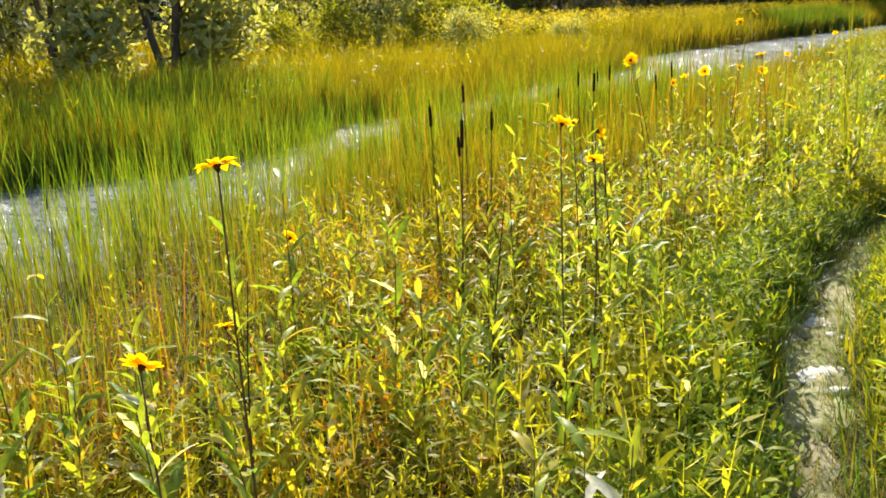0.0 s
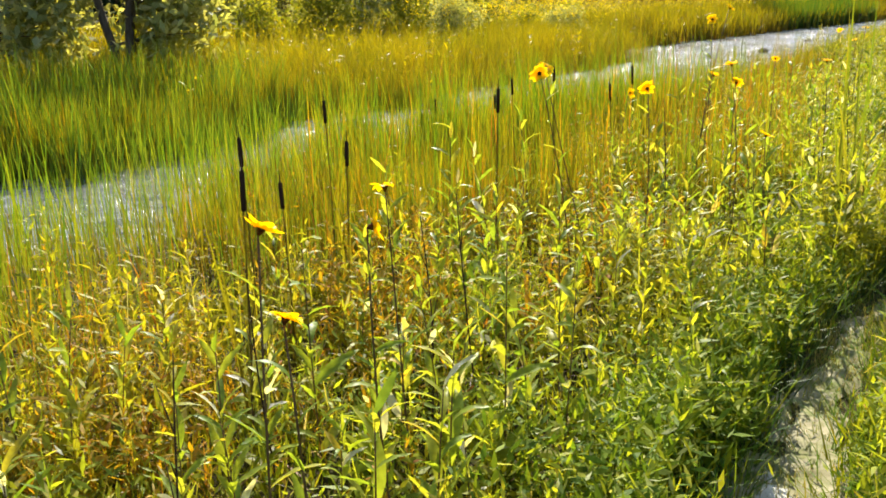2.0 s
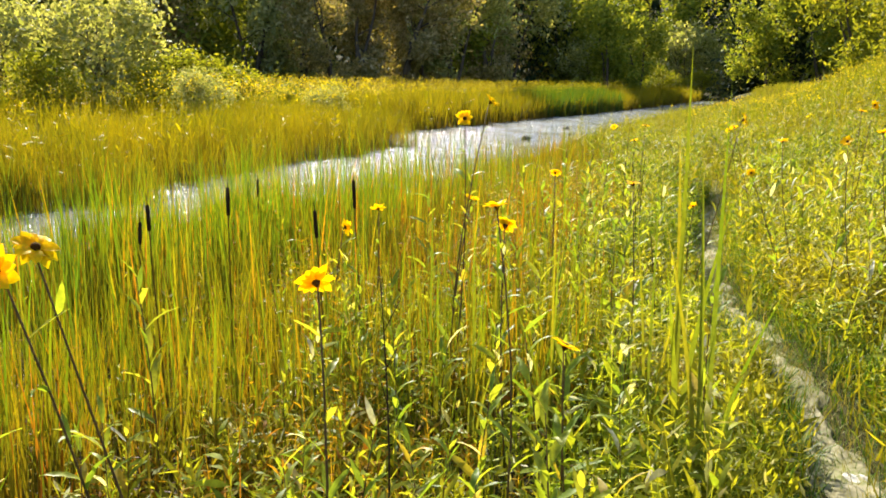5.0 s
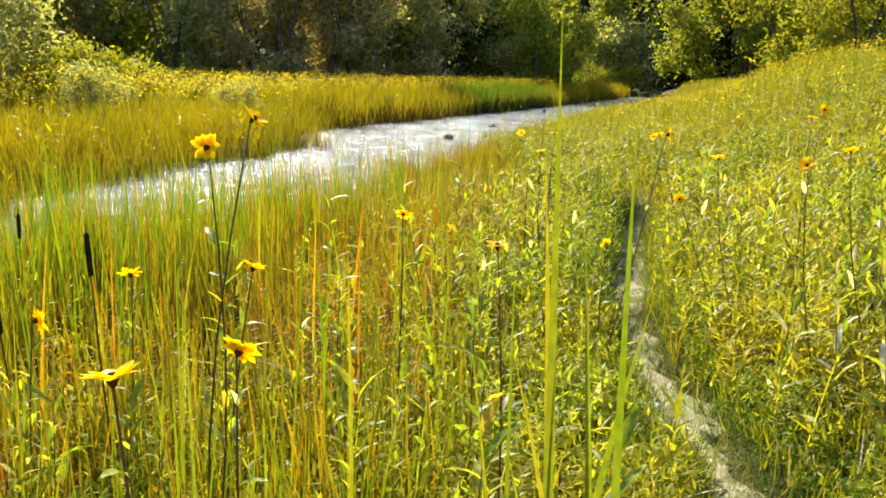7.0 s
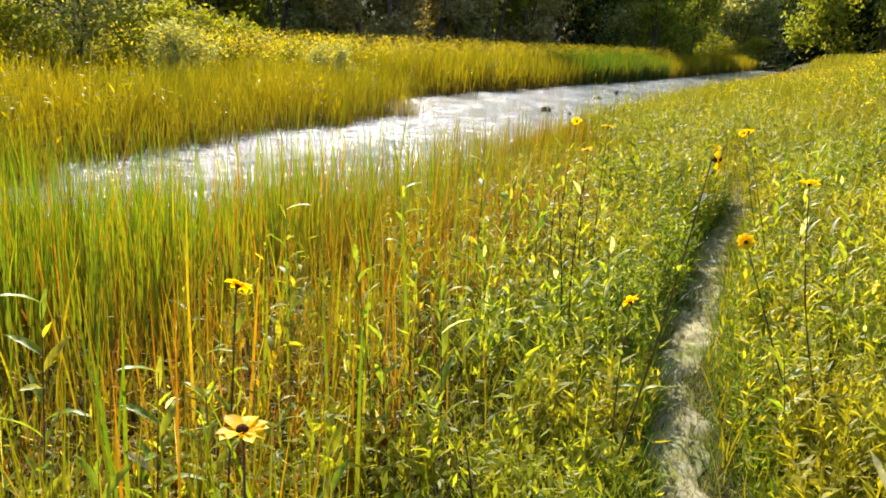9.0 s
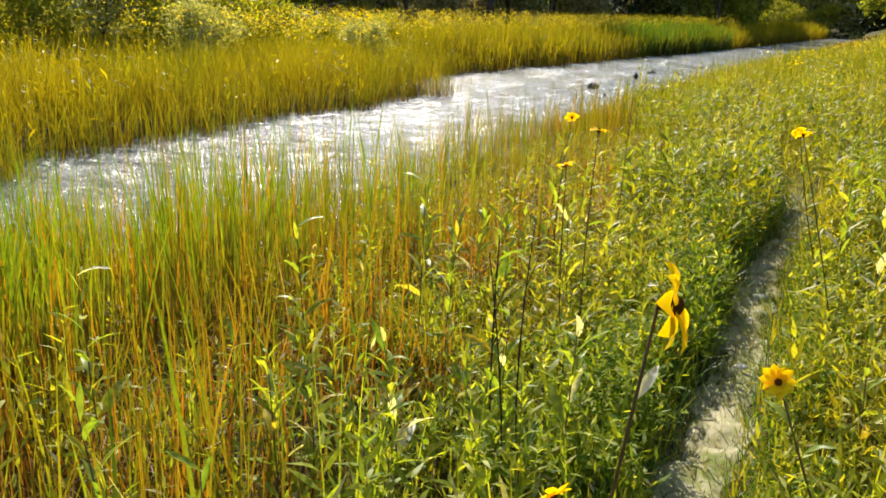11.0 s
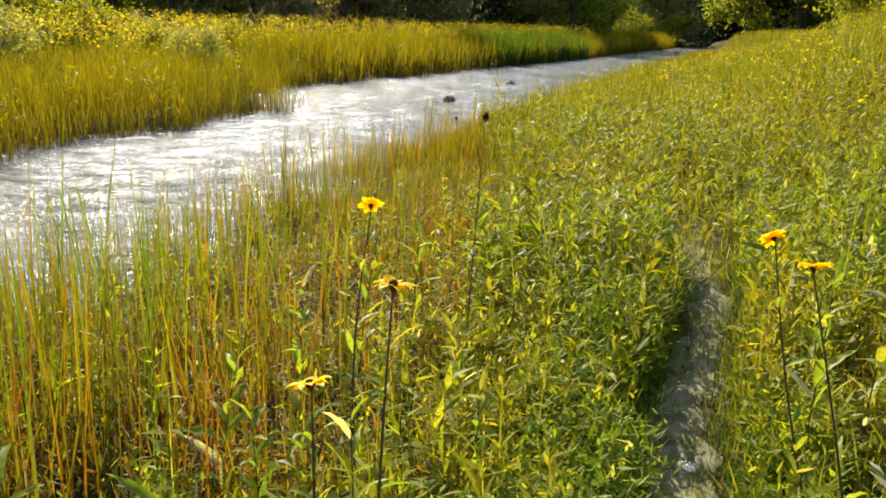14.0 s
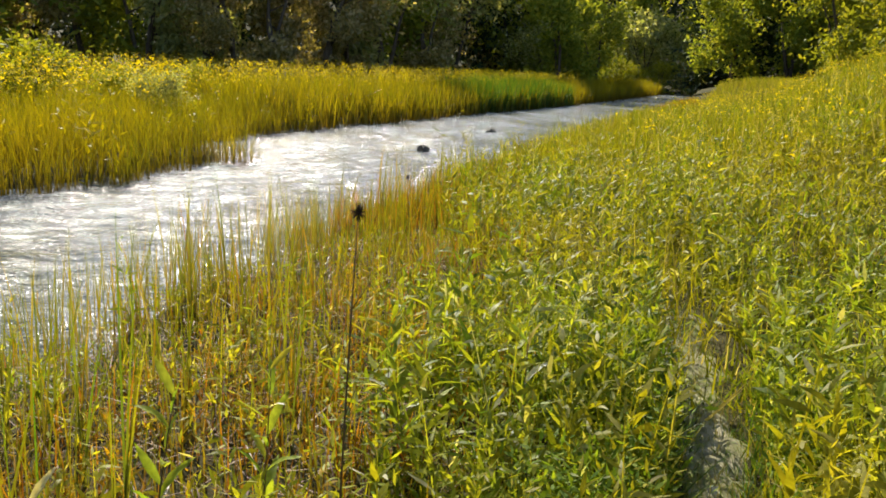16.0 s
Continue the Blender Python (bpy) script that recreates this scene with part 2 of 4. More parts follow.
def blades(pos, h, w, az, lean, bend, seg=3, face=None):
    """Tapered grass blades: foot, height, width, way they lean, lean and bend in radians."""
    n = len(pos)
    s = np.linspace(0, 1, seg + 1)
    ang = lean[:, None] + bend[:, None] * s[None, :]
    step = h[:, None] / seg
    out = np.concatenate([np.zeros((n, 1)), np.cumsum(np.sin(ang[:, :-1]) * step, 1)], 1)
    up = np.concatenate([np.zeros((n, 1)), np.cumsum(np.cos(ang[:, :-1]) * step, 1)], 1)
    c = pos[:, None, :] + np.stack([out * np.sin(az)[:, None], out * np.cos(az)[:, None], up], -1)
    face = az + rng.uniform(-1.2, 1.2, n) if face is None else face
    side = np.stack([np.cos(face), -np.sin(face), np.zeros(n)], -1)[:, None, :]
    wid = (w[:, None] * np.clip(1.0 - s ** 2.2, 0.12, 1))[..., None] * 0.5
    left, right = c - side * wid, c + side * wid
    v = np.concatenate([np.stack([left[:, :-1], right[:, :-1]], 2).reshape(n, 2 * seg, 3), c[:, -1:]], 1)
    k = 2 * seg + 1
    f = []
    for i in range(seg - 1):
        a = 2 * i
        f += [(a, a + 1, a + 3), (a, a + 3, a + 2)]
    f.append((k - 3, k - 2, k - 1))
    tris = (np.arange(n)[:, None, None] * k + np.array(f)[None]).reshape(-1, 3)
    al = np.tile(np.concatenate([np.repeat(s[:-1], 2), [1.0]]), n)
    return v.reshape(-1, 3), tris, al


def join(*sets):
    vs, ts, at = [], [], 0
    for v, t in sets:
        vs.append(v)
        ts.append(t + at)
        at += len(v)
    return np.concatenate(vs), np.concatenate(ts)


def tube(points, radii, sides=6):
    points = [Vector(p) for p in points]
    v, f = [], []
    for i, p in enumerate(points):
        d = (points[min(i + 1, len(points) - 1)] - points[max(i - 1, 0)]).normalized()
        a = d.orthogonal().normalized()
        b = d.cross(a)
        for k in range(sides):
            an = 2 * math.pi * k / sides
            v.append(p + (a * math.cos(an) + b * math.sin(an)) * radii[i])
    for i in range(len(points) - 1):
        for k in range(sides):
            q, r = i * sides + k, i * sides + (k + 1) % sides
            f += [(q, r, r + sides), (q, r + sides, q + sides)]
    n = len(points) - 1
    v += [points[0], points[-1]]
    for k in range(sides):
        f += [(len(v) - 2, (k + 1) % sides, k), (len(v) - 1, n * sides + k, n * sides + (k + 1) % sides)]
    return np.array([tuple(q) for q in v]), np.array(f)


def part(name, mesh, parent, label=""):
    ob = new(name, mesh)
    ob.parent = parent
    if label:
        tagged(ob, label)
    return ob


# ---- plan: u runs along the footpath, v to its left (metres) ----
_a = radians(TURN)


def xy(u, v):
    return u * math.sin(_a) - v * math.cos(_a), u * math.cos(_a) + v * math.sin(_a)


def uv(x, y):
    return x * math.sin(_a) + y * math.cos(_a), -x * math.cos(_a) + y * math.sin(_a)


WATER = -0.45


def soft(a, b, x):
    s = np.clip((x - a) / (b - a), 0, 1)
    return s * s * (3 - 2 * s)


def near_edge(u):
    return np.interp(u, [-40, 0, 4, 8, 11, 14, 17, 20, 25, 30, 36, 46, 60, 80, 105, 130],
                     [14, 7.6, 7.3, 6.9, 6.2, 5.5, 5.0, 4.8, 4.4, 3.5, 2.8, 1.4, -0.5, -3.2, -6.4, -14]) + 0.16 * np.sin(u * 1.7) + 0.1 * np.sin(u * 4.1 + 1)


def far_edge(u):
    return np.interp(u, [-40, 0, 6.7, 8.2, 10, 12, 14, 16.5, 18.6, 22, 24.5, 27, 30, 31.2, 31.6, 34, 37, 43, 48, 56, 61, 72, 85, 100, 121, 150],
                     [19, 13.4, 12.5, 11.4, 11.5, 11.7, 11.6, 11.0, 10.4, 10.5, 10.4, 9.9, 9.6, 9.3, 11.7, 12.2, 12.0, 11.2, 9.9, 8.5, 7.3, 5.0, 2.6, 0.2, -3.4, -12]) + 0.14 * np.sin(u * 1.3 + 2) + 0.08 * np.sin(u * 3.7)


def path_line(u):
    u = np.asarray(u, float)
    return sum(path_course(u + d) for d in (-0.5, -0.25, 0.0, 0.25, 0.5)) / 5


def path_course(u):
    return np.interp(u, [-30, -4, 0, 2, 3.1, 3.9, 4.8, 5.6, 6.5, 7.4, 8, 8.8, 9.8, 10.7, 11.5, 12.2, 13.2, 14.4, 15.2, 16.1, 17, 18.3, 19.7, 22, 30, 60],
                     [-4, 0.2, 0.72, 1.03, 1.11, 1.15, 1.05, 0.97, 0.68, 0.46, 0.48, 0.56, 0.76, 0.85, 0.88, 0.86, 0.77, 0.73, 0.67, 0.54, 0.42, 0.5, 0.58, 0.5, 0.1, -4])


def land(u, v):
    """Height of the ground."""
    u, v = np.asarray(u, float), np.asarray(v, float)
    n, f, p = near_edge(u), far_edge(u), path_line(u)
    bank = -0.02 - (0.40 * soft(0.9, 1.0, (v - p) / np.maximum(n - p, 0.5)) + 0.24 * soft(0.1, 0.95, (v - p) / np.maximum(n - p, 0.5)))
    right = 1.25 * soft(0.1, 6.5, p - v) + 0.5 * soft(5, 40, p - v) + 1.0 * soft(15, 42, u) * (1 - soft(52, 70, u)) * soft(0.8, 8, p - v)
    shore = np.where(v > p, bank, right)
    over = -0.66 + 0.42 * soft(0, 1.1, v - f) + 0.75 * soft(1, 20, v - f)
    depth = -0.55 - 0.45 * soft(0, 1.2, v - n) + 0.45 * soft(-1.2, 0, v - f)
    z = np.where(v < n, shore, np.where(v > f, over, depth))
    hill = 26 * soft(38, 120, v) + 26 * soft(70, 150, np.hypot(u - 10, v)) * soft(12, 30, -1 - v) + 30 * soft(140, 240, u) * soft(-60, 30, v + 40)
    rough = 0.025 * np.sin(u * 2.3 + v * 1.1) * np.sin(v * 2.9 - u * 0.7)
    worn = -0.05 * np.exp(-((v - p) / 0.22) ** 2)
    return z + hill + rough + worn


def spot(u, v, lift=0.0):
    x, y = xy(u, v)
    return np.stack([x, y, land(u, v) + lift], -1)


# ---- ground, footpath, river ----
def sheet(name, us, vs, height, mat):
    U, V = np.meshgrid(us, vs, indexing="ij")
    x, y = xy(U, V)
    co = np.stack([x, y, height(U, V)], -1).reshape(-1, 3)
    a, b = len(us), len(vs)
    i = (np.arange(a - 1)[:, None] * b + np.arange(b - 1)[None]).ravel()
    tris = np.concatenate([np.stack([i, i + b, i + b + 1], 1), np.stack([i, i + b + 1, i + 1], 1)])
    me = np_mesh(name, co, tris, mat)
    me.shade_smooth()
    return new(name, me)


us = np.concatenate([np.linspace(-700, -40, 12), np.linspace(-36, -3, 24), np.arange(-2, 24, 0.2), np.arange(24, 64, 0.7), np.arange(65, 150, 2.5), np.linspace(156, 900, 18)])
vs = np.concatenate([np.linspace(-700, -40, 12), np.linspace(-36, -8, 18), np.arange(-7, 13, 0.18), np.arange(13, 30, 0.8), np.arange(31, 130, 5.0), np.linspace(140, 900, 16)])
tagged(sheet("ground", us, vs, land, M_soil), "dark damp soil of the river meadow, mostly hidden by plants", "ground", kind="structure")


def footpath():
    us = np.arange(-4, 20, 0.07)
    cols = np.linspace(-1, 1, 9)
    wide = 0.11 + 0.05 * (1 - soft(3.5, 5.5, us)) + 0.04 * soft(10, 12.5, us)
    edge = wide + 0.05 * np.sin(us * 2.1) + 0.05 * np.sin(us * 5.3 + 1) + 0.03 * np.sin(us * 17)
    edge2 = wide + 0.04 * np.sin(us * 1.7 + 2) + 0.04 * np.sin(us * 6.1) + 0.02 * np.sin(us * 15 + 1)
    V = path_line(us)[:, None] + np.where(cols < 0, cols[None] * edge[:, None], cols[None] * edge2[:, None])
    U = np.repeat(us[:, None], 9, 1)
    x, y = xy(U, V)
    z = land(U, V) + 0.02 * (1 - np.abs(cols[None]) ** 3) + 0.004 + 0.008 * np.sin(U * 21 + V * 33) * np.sin(U * 9 - V * 40) + rng.normal(0, 0.009, U.shape) * (np.abs(cols[None]) < 0.95)
    co = np.stack([x, y, z], -1).reshape(-1, 3)
    i = (np.arange(len(us) - 1)[:, None] * 9 + np.arange(8)[None]).ravel()
    me = np_mesh("footpath", co, np.concatenate([np.stack([i, i + 9, i + 10], 1), np.stack([i, i + 10, i + 1], 1)]), M_path)
    me.shade_smooth()
    return tagged(new("footpath", me), "narrow trodden path of pale dry earth through the meadow", "path", kind="structure")


footpath()


def ripples(U, V):
    return WATER + 0.03 * np.sin(U * 3.1 + 0.8 * np.sin(V * 2.3)) * np.sin(V * 4.3 + U * 0.9) + 0.012 * np.sin(U * 7.3 - V * 5.1 + np.sin(U * 1.9))


tagged(sheet("river", np.concatenate([np.linspace(-60, 0, 30), np.arange(0.2, 40, 0.16), np.arange(40, 150, 0.7)]), np.concatenate([np.linspace(-18, 1, 30), np.arange(1.1, 13.8, 0.14), np.linspace(14, 20, 6)]),
             ripples, M_water), "shallow rippled river glittering in low sun", "river", kind="structure")


# ---- plant stands ----
def scatter(n, u0, u1, v0, v1, keep=None):
    """Even scatter; v0 and v1 are numbers or functions of u."""
    u = rng.uniform(u0, u1, n)
    lo = v0(u) if callable(v0) else np.full(n, float(v0))
    hi = v1(u) if callable(v1) else np.full(n, float(v1))
    v = lo + (hi - lo) * rng.random(n)
    if keep is not None:
        k = keep(u, v) > rng.random(n)
        u, v = u[k], v[k]
    return u, v


def off_path(u, v):
    d = np.abs(v - path_line(u))
    return np.maximum(soft(0.04, 0.21 + 0.06 * soft(10, 12.5, u), d), soft(17, 20, u))


def herb_room(u, v):
    """Tall herbs keep off the path: close on its left, a mown-looking strip on its right."""
    d = v - path_line(u)
    return np.maximum(np.where(d > 0, soft(0.12, 0.3, d), soft(0.16, 0.36, -d)), soft(18, 21, u))


def walked_off(u, v):
    """Distance from the line on which the herbs are pressed down by walkers, beside the path."""
    return np.abs(v - np.interp(u, [-1.3, 0, 1.1, 2, 3.4, 5.5, 6.3, 8.5, 9.6, 12.7], [0.8, 0.74, 0.95, 1.2, 1.36, 1.1, 0.92, 0.73, 1.0, 1.01]))


def clumps(u, v, s=0.9):
    return 0.5 + 0.5 * np.sin(u * 2.1 / s + 1.7 * np.sin(v * 1.3 / s)) * np.sin(v * 2.7 / s + 1.1 * np.sin(u * 0.9 / s))


def stand(name, label, category, sets, mat, seg=3):
    vs, ts, al, at = [], [], [], 0
    for (u, v, h0, h1, w0, w1, lean, bend, sg, *low) in sets:
        lower = low[0] if low else 0.0
        n = len(u)
        h = rng.uniform(h0, h1, n) * (0.8 + 0.35 * clumps(u, v))
        if lower:
            h *= 1 - lower * soft(0.35, 0.85, (v - path_line(u)) / np.maximum(near_edge(u) - path_line(u), 1)) * (1 - 0.6 * soft(9, 12, u))
            h *= 1 - 0.45 * soft(13.4, 15.5, u)
            h *= 1 - 0.35 * soft(14.0, 15.5, u) * soft(-2.2, -1.0, v - near_edge(u))
        a, b, c = blades(spot(u, v, -0.02), h, rng.uniform(w0, w1, n), rng.uniform(0, 2 * math.pi, n),
                         np.abs(rng.normal(0, lean, n)), np.abs(rng.normal(0, bend, n)), sg)
        vs.append(a), ts.append(b + at), al.append(c)
        at += len(a)
    ob = new(name, np_mesh(name, np.concatenate(vs), np.concatenate(ts), mat, np.concatenate(al)))
    return tagged(ob, label, category, kind="stuff")


def wet_from(u):
    """Where the reeds and sedge begin: well away from the path upstream, closer to it downstream."""
    return path_line(u) + 2.5 - 1.4 * soft(6.0, 7.6, u)


def sedge_share(u, v):
    """Sedge takes over from the leafy meadow towards the water."""
    d = (v - path_line(u)) / np.maximum(near_edge(u) - path_line(u), 1)
    return soft(0.16, 0.40, d - 0.13 * (1 - soft(7.5, 10.5, u)) + 0.12 * np.sin(u * 1.3) + 0.1 * np.sin(u * 3.1 + v)) * soft(-0.7, 0.5, v - wet_from(u))


def thinned(u, v):
    """The upstream shallows are open: few stems near the water there."""
    return 1 - 0.9 * soft(0.42, 0.6, (v - path_line(u)) / np.maximum(near_edge(u) - path_line(u), 1)) * (1 - soft(9, 12, u))


def meadow_share(u, v):
    return off_path(u, v) * (1 - 0.93 * sedge_share(u, v))


def to_water(d):
    return lambda u: near_edge(u) + d


u1, v1 = scatter(20000, -2.5, 17, -4.0, 5.5, meadow_share)
u2, v2 = scatter(5000, 17, 34, -9, near_edge, lambda u, v: off_path(u, v) * (1 - 0.85 * soft(1.4, 2.0, v - path_line(u)) * (1 - soft(21, 27, u))))
u3, v3 = scatter(20000, 34, 100, -22, to_water(-2.2))
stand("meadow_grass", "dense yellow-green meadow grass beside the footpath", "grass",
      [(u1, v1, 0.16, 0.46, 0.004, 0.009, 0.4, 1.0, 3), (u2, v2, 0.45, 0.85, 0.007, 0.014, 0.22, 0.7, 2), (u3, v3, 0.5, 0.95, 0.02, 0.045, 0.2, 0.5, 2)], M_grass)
u1 = rng.uniform(-2.5, 17, 9000)
v1 = path_line(u1) + rng.normal(0.27, 0.13, len(u1))
k = off_path(u1, v1) > 0.25
ub = rng.uniform(-2.5, 17, 5500)
vb = path_line(ub) - np.abs(rng.normal(0.24, 0.12, len(ub)))
kb = off_path(ub, vb) > 0.25
uc = rng.uniform(-2.5, 22, 46000)
vc = path_line(uc) + rng.normal(0, 0.13, len(uc))
stand("path_edge_grass", "lush dark green grass tufts edging the footpath", "grass",
      [(u1[k], v1[k], 0.14, 0.40, 0.004, 0.008, 0.4, 1.2, 3), (ub[kb], vb[kb], 0.12, 0.34, 0.004, 0.008, 0.5, 1.3, 3), (uc[:20000], vc[:20000], 0.03, 0.11, 0.003, 0.007, 0.7, 1.0, 2)], M_lush)
stand("trodden_grass", "short bleached grass trodden flat on the footpath", "grass", [(uc[20000:], vc[20000:], 0.05, 0.15, 0.003, 0.006, 0.9, 0.9, 2)], M_straw)


u1, v1 = scatter(50000, 0.0, 22, lambda u: path_line(u) + 0.6, to_water(0.7), lambda u, v: (1 - 0.4 * soft(10, 12, u)) * sedge_share(u, v) * (0.12 + 0.88 * clumps(u, v, 0.7)) * thinned(u, v) * (1 - 0.88 * soft(-1.2, 0.5, v - near_edge(u))))
ua, va = scatter(20000, 0.0, 24, wet_from, to_water(1.3), lambda u, v: sedge_share(u, v) * thinned(u, v) * (0.2 + 0.8 * soft(3.5, 6.5, u)) * (1 - 0.6 * soft(12.5, 14.5, u)) * (0.2 + 0.8 * clumps(u, v, 0.6)) * (1 - 0.85 * soft(-0.3, 1.3, v - near_edge(u))))
u2, v2 = scatter(22000, 22, 75, lambda u: near_edge(u) - 1.8, to_water(0.25))
old = rng.random(len(u1)) > soft(3.2, 6.0, u1) * 0.75
uo, vo = u1[old], v1[old]
u1, v1 = u1[~old], v1[~old]
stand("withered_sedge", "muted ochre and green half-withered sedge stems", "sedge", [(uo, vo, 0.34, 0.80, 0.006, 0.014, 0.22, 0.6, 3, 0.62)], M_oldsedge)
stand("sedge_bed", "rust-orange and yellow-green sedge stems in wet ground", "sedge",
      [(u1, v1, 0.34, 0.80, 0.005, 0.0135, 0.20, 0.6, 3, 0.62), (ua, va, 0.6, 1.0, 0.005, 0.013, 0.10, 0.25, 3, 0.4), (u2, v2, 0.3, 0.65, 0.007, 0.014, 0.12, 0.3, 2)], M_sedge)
u1, v1 = scatter(4500, 6, 17, lambda u: far_edge(u) - 0.8 - 0.4 * np.sin(u * 0.8), far_edge)
u2, v2 = scatter(7000, -2, 14, lambda u: np.maximum(near_edge(u) - 4, wet_from(u)), to_water(2.4), lambda u, v: (0.1 + 0.9 * clumps(u, v, 1.5) ** 3) * (1 - 0.5 * soft(-0.4, 1.0, v - near_edge(u))))
u3, v3 = scatter(6500, 9.5, 25, lambda u: near_edge(u) - 0.5, to_water(2.3), lambda u, v: (0.08 + 0.92 * clumps(u, v, 0.8) ** 2) * (1 - soft(0, 2.3, v - near_edge(u))))
ud, vd = scatter(5200, 4.8, 8.8, wet_from, lambda u: np.minimum(5.4, near_edge(u)), lambda u, v: 0.15 + 0.85 * clumps(u, v, 0.5))
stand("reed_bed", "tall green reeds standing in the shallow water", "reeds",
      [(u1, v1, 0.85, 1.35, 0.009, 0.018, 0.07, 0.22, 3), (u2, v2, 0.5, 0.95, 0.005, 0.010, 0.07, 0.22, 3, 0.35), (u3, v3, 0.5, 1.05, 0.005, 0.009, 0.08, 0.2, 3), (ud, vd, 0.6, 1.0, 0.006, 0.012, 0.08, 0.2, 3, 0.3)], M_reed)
u1, v1 = scatter(11000, -2.5, 8, wet_from, to_water(1.9), lambda u, v: (0.1 + 0.9 * clumps(u, v, 0.75)) * (0.35 + 0.65 * soft(0.25, 0.5, (v - path_line(u)) / 6.5)) * (1 - 0.5 * soft(0, 1.9, v - near_edge(u))))
us_, vs_ = scatter(15000, 7, 21, lambda u: near_edge(u) - 1.6, to_water(1.7), lambda u, v: (0.12 + 0.88 * clumps(u, v, 0.9)) * (1 - 0.75 * soft(-0.2, 1.7, v - near_edge(u))) * (1 - 0.93 * soft(13.2, 15, u)))
half = rng.random(len(us_)) < 0.7
stand("shore_reeds", "upright yellow-green reeds fringing the shallow water", "reeds", [(us_[half], vs_[half], 0.6, 1.12, 0.006, 0.014, 0.07, 0.2, 3)], M_reed)
stand("shore_sedge", "ochre and rust sedge stems fringing the shallow water", "sedge", [(us_[~half], vs_[~half], 0.5, 1.0, 0.006, 0.013, 0.09, 0.25, 3)], M_sedge)
us_, vs_ = scatter(2600, 13.5, 24, lambda u: near_edge(u) - 2.4, to_water(1.0), lambda u, v: (0.05 + 0.95 * clumps(u, v, 0.45) ** 2) * (1 - 0.6 * soft(0, 1.0, v - near_edge(u))))
stand("sparse_reeds", "sparse tall green reeds standing before the open water", "reeds", [(us_, vs_, 0.55, 1.1, 0.007, 0.015, 0.09, 0.18, 4)], M_reed)
us_, vs_ = scatter(420, 5.6, 11, wet_from, lambda u: path_line(u) + 4.5, lambda u, v: 0.2 + 0.8 * clumps(u, v, 0.5))
stand("broad_reeds", "scattered broad-bladed green and orange reeds above the sedge", "reeds", [(us_, vs_, 0.75, 1.2, 0.012, 0.022, 0.07, 0.18, 5)], M_broad)
us_, vs_ = scatter(6500, 0, 14.5, lambda u: far_edge(u) - 1.3 - 0.5 * np.sin(u * 0.8), lambda u: far_edge(u) + 1.6, lambda u, v: 1 - 0.6 * soft(11, 14, u))
stand("far_shore_reeds", "tall green broad-bladed reeds standing in the water at the far bank", "reeds", [(us_, vs_, 1.0, 1.55, 0.016, 0.03, 0.16, 0.22, 4)], M_shade)
us_, vs_ = scatter(17000, 7.6, 15.5, lambda u: near_edge(u) - 2.6, to_water(2.4), lambda u, v: soft(7.6, 9.2, u) * (1 - 0.75 * soft(12.0, 14.0, u)) * (0.25 + 0.75 * clumps(u, v, 0.7)) * (1 - 0.55 * soft(-0.2, 2.4, v - near_edge(u))))
ux, vx = scatter(5000, 0.5, 9, lambda u: near_edge(u) - 2.6, to_water(3.0), lambda u, v: (0.1 + 0.9 * clumps(u, v, 0.8)) * (1 - 0.6 * soft(0, 3.0, v - near_edge(u))))
stand("green_reed_bed", "dense fresh green reeds screening the river", "reeds", [(us_[::3], vs_[::3], 0.9, 1.45, 0.008, 0.017, 0.09, 0.2, 3), (ux, vx, 0.75, 1.4, 0.007, 0.016, 0.1, 0.2, 3)], M_rush)
stand("yellow_reed_bed", "dense yellow-green and orange reeds screening the river", "reeds", [(us_[1::2], vs_[1::2], 0.8, 1.35, 0.008, 0.017, 0.09, 0.2, 3)], M_broad)
stand("green_rushes", "thin fresh green rushes in the upstream shallows", "rushes", [(u1, v1, 0.45, 0.85, 0.004, 0.0085, 0.1, 0.3, 3, 0.25)], M_rush)
u1, v1 = scatter(42000, -2, 40, lambda u: far_edge(u) - 0.25, lambda u: far_edge(u) + 4.5, lambda u, v: 0.45 + 0.55 * clumps(u, v, 0.8))
u2, v2 = scatter(22000, -2, 60, lambda u: far_edge(u) + 3, lambda u: far_edge(u) + 17)
u3, v3 = scatter(24000, 40, 122, lambda u: far_edge(u) - 0.3, lambda u: far_edge(u) + 6)
stand("far_bank_reeds", "dense yellow-green reeds and grass on the far bank", "reeds",
      [(u1, v1, 0.65, 1.4, 0.009, 0.020, 0.22, 0.6, 2), (u2, v2, 0.8, 1.4, 0.02, 0.045, 0.3, 0.9, 2), (u3, v3, 1.2, 1.9, 0.025, 0.06, 0.2, 0.7, 2)], M_bank)


u1, v1 = scatter(26000, -0.5, 22, lambda u: path_line(u) - 2.5, to_water(-0.1), lambda u, v: (0.25 + 0.75 * sedge_share(u, v)) * soft(0.25, 0.4, np.abs(v - path_line(u))))
n1 = len(u1)
bv, bt, al = blades(spot(u1, v1, 0.03) + np.stack([np.zeros(n1), np.zeros(n1), rng.uniform(0, 0.14, n1)], -1), rng.uniform(0.08, 0.28, n1), rng.uniform(0.004, 0.010, n1), rng.uniform(0, 6.28, n1),
                    rng.uniform(1.0, 1.6, n1), rng.uniform(-0.2, 0.5, n1), 3)
tagged(new("dead_leaf_litter", np_mesh("dead_leaf_litter", bv, bt, M_litter, al)), "fallen bleached and rust-brown dead leaves between the stems", "leaf litter", kind="stuff")


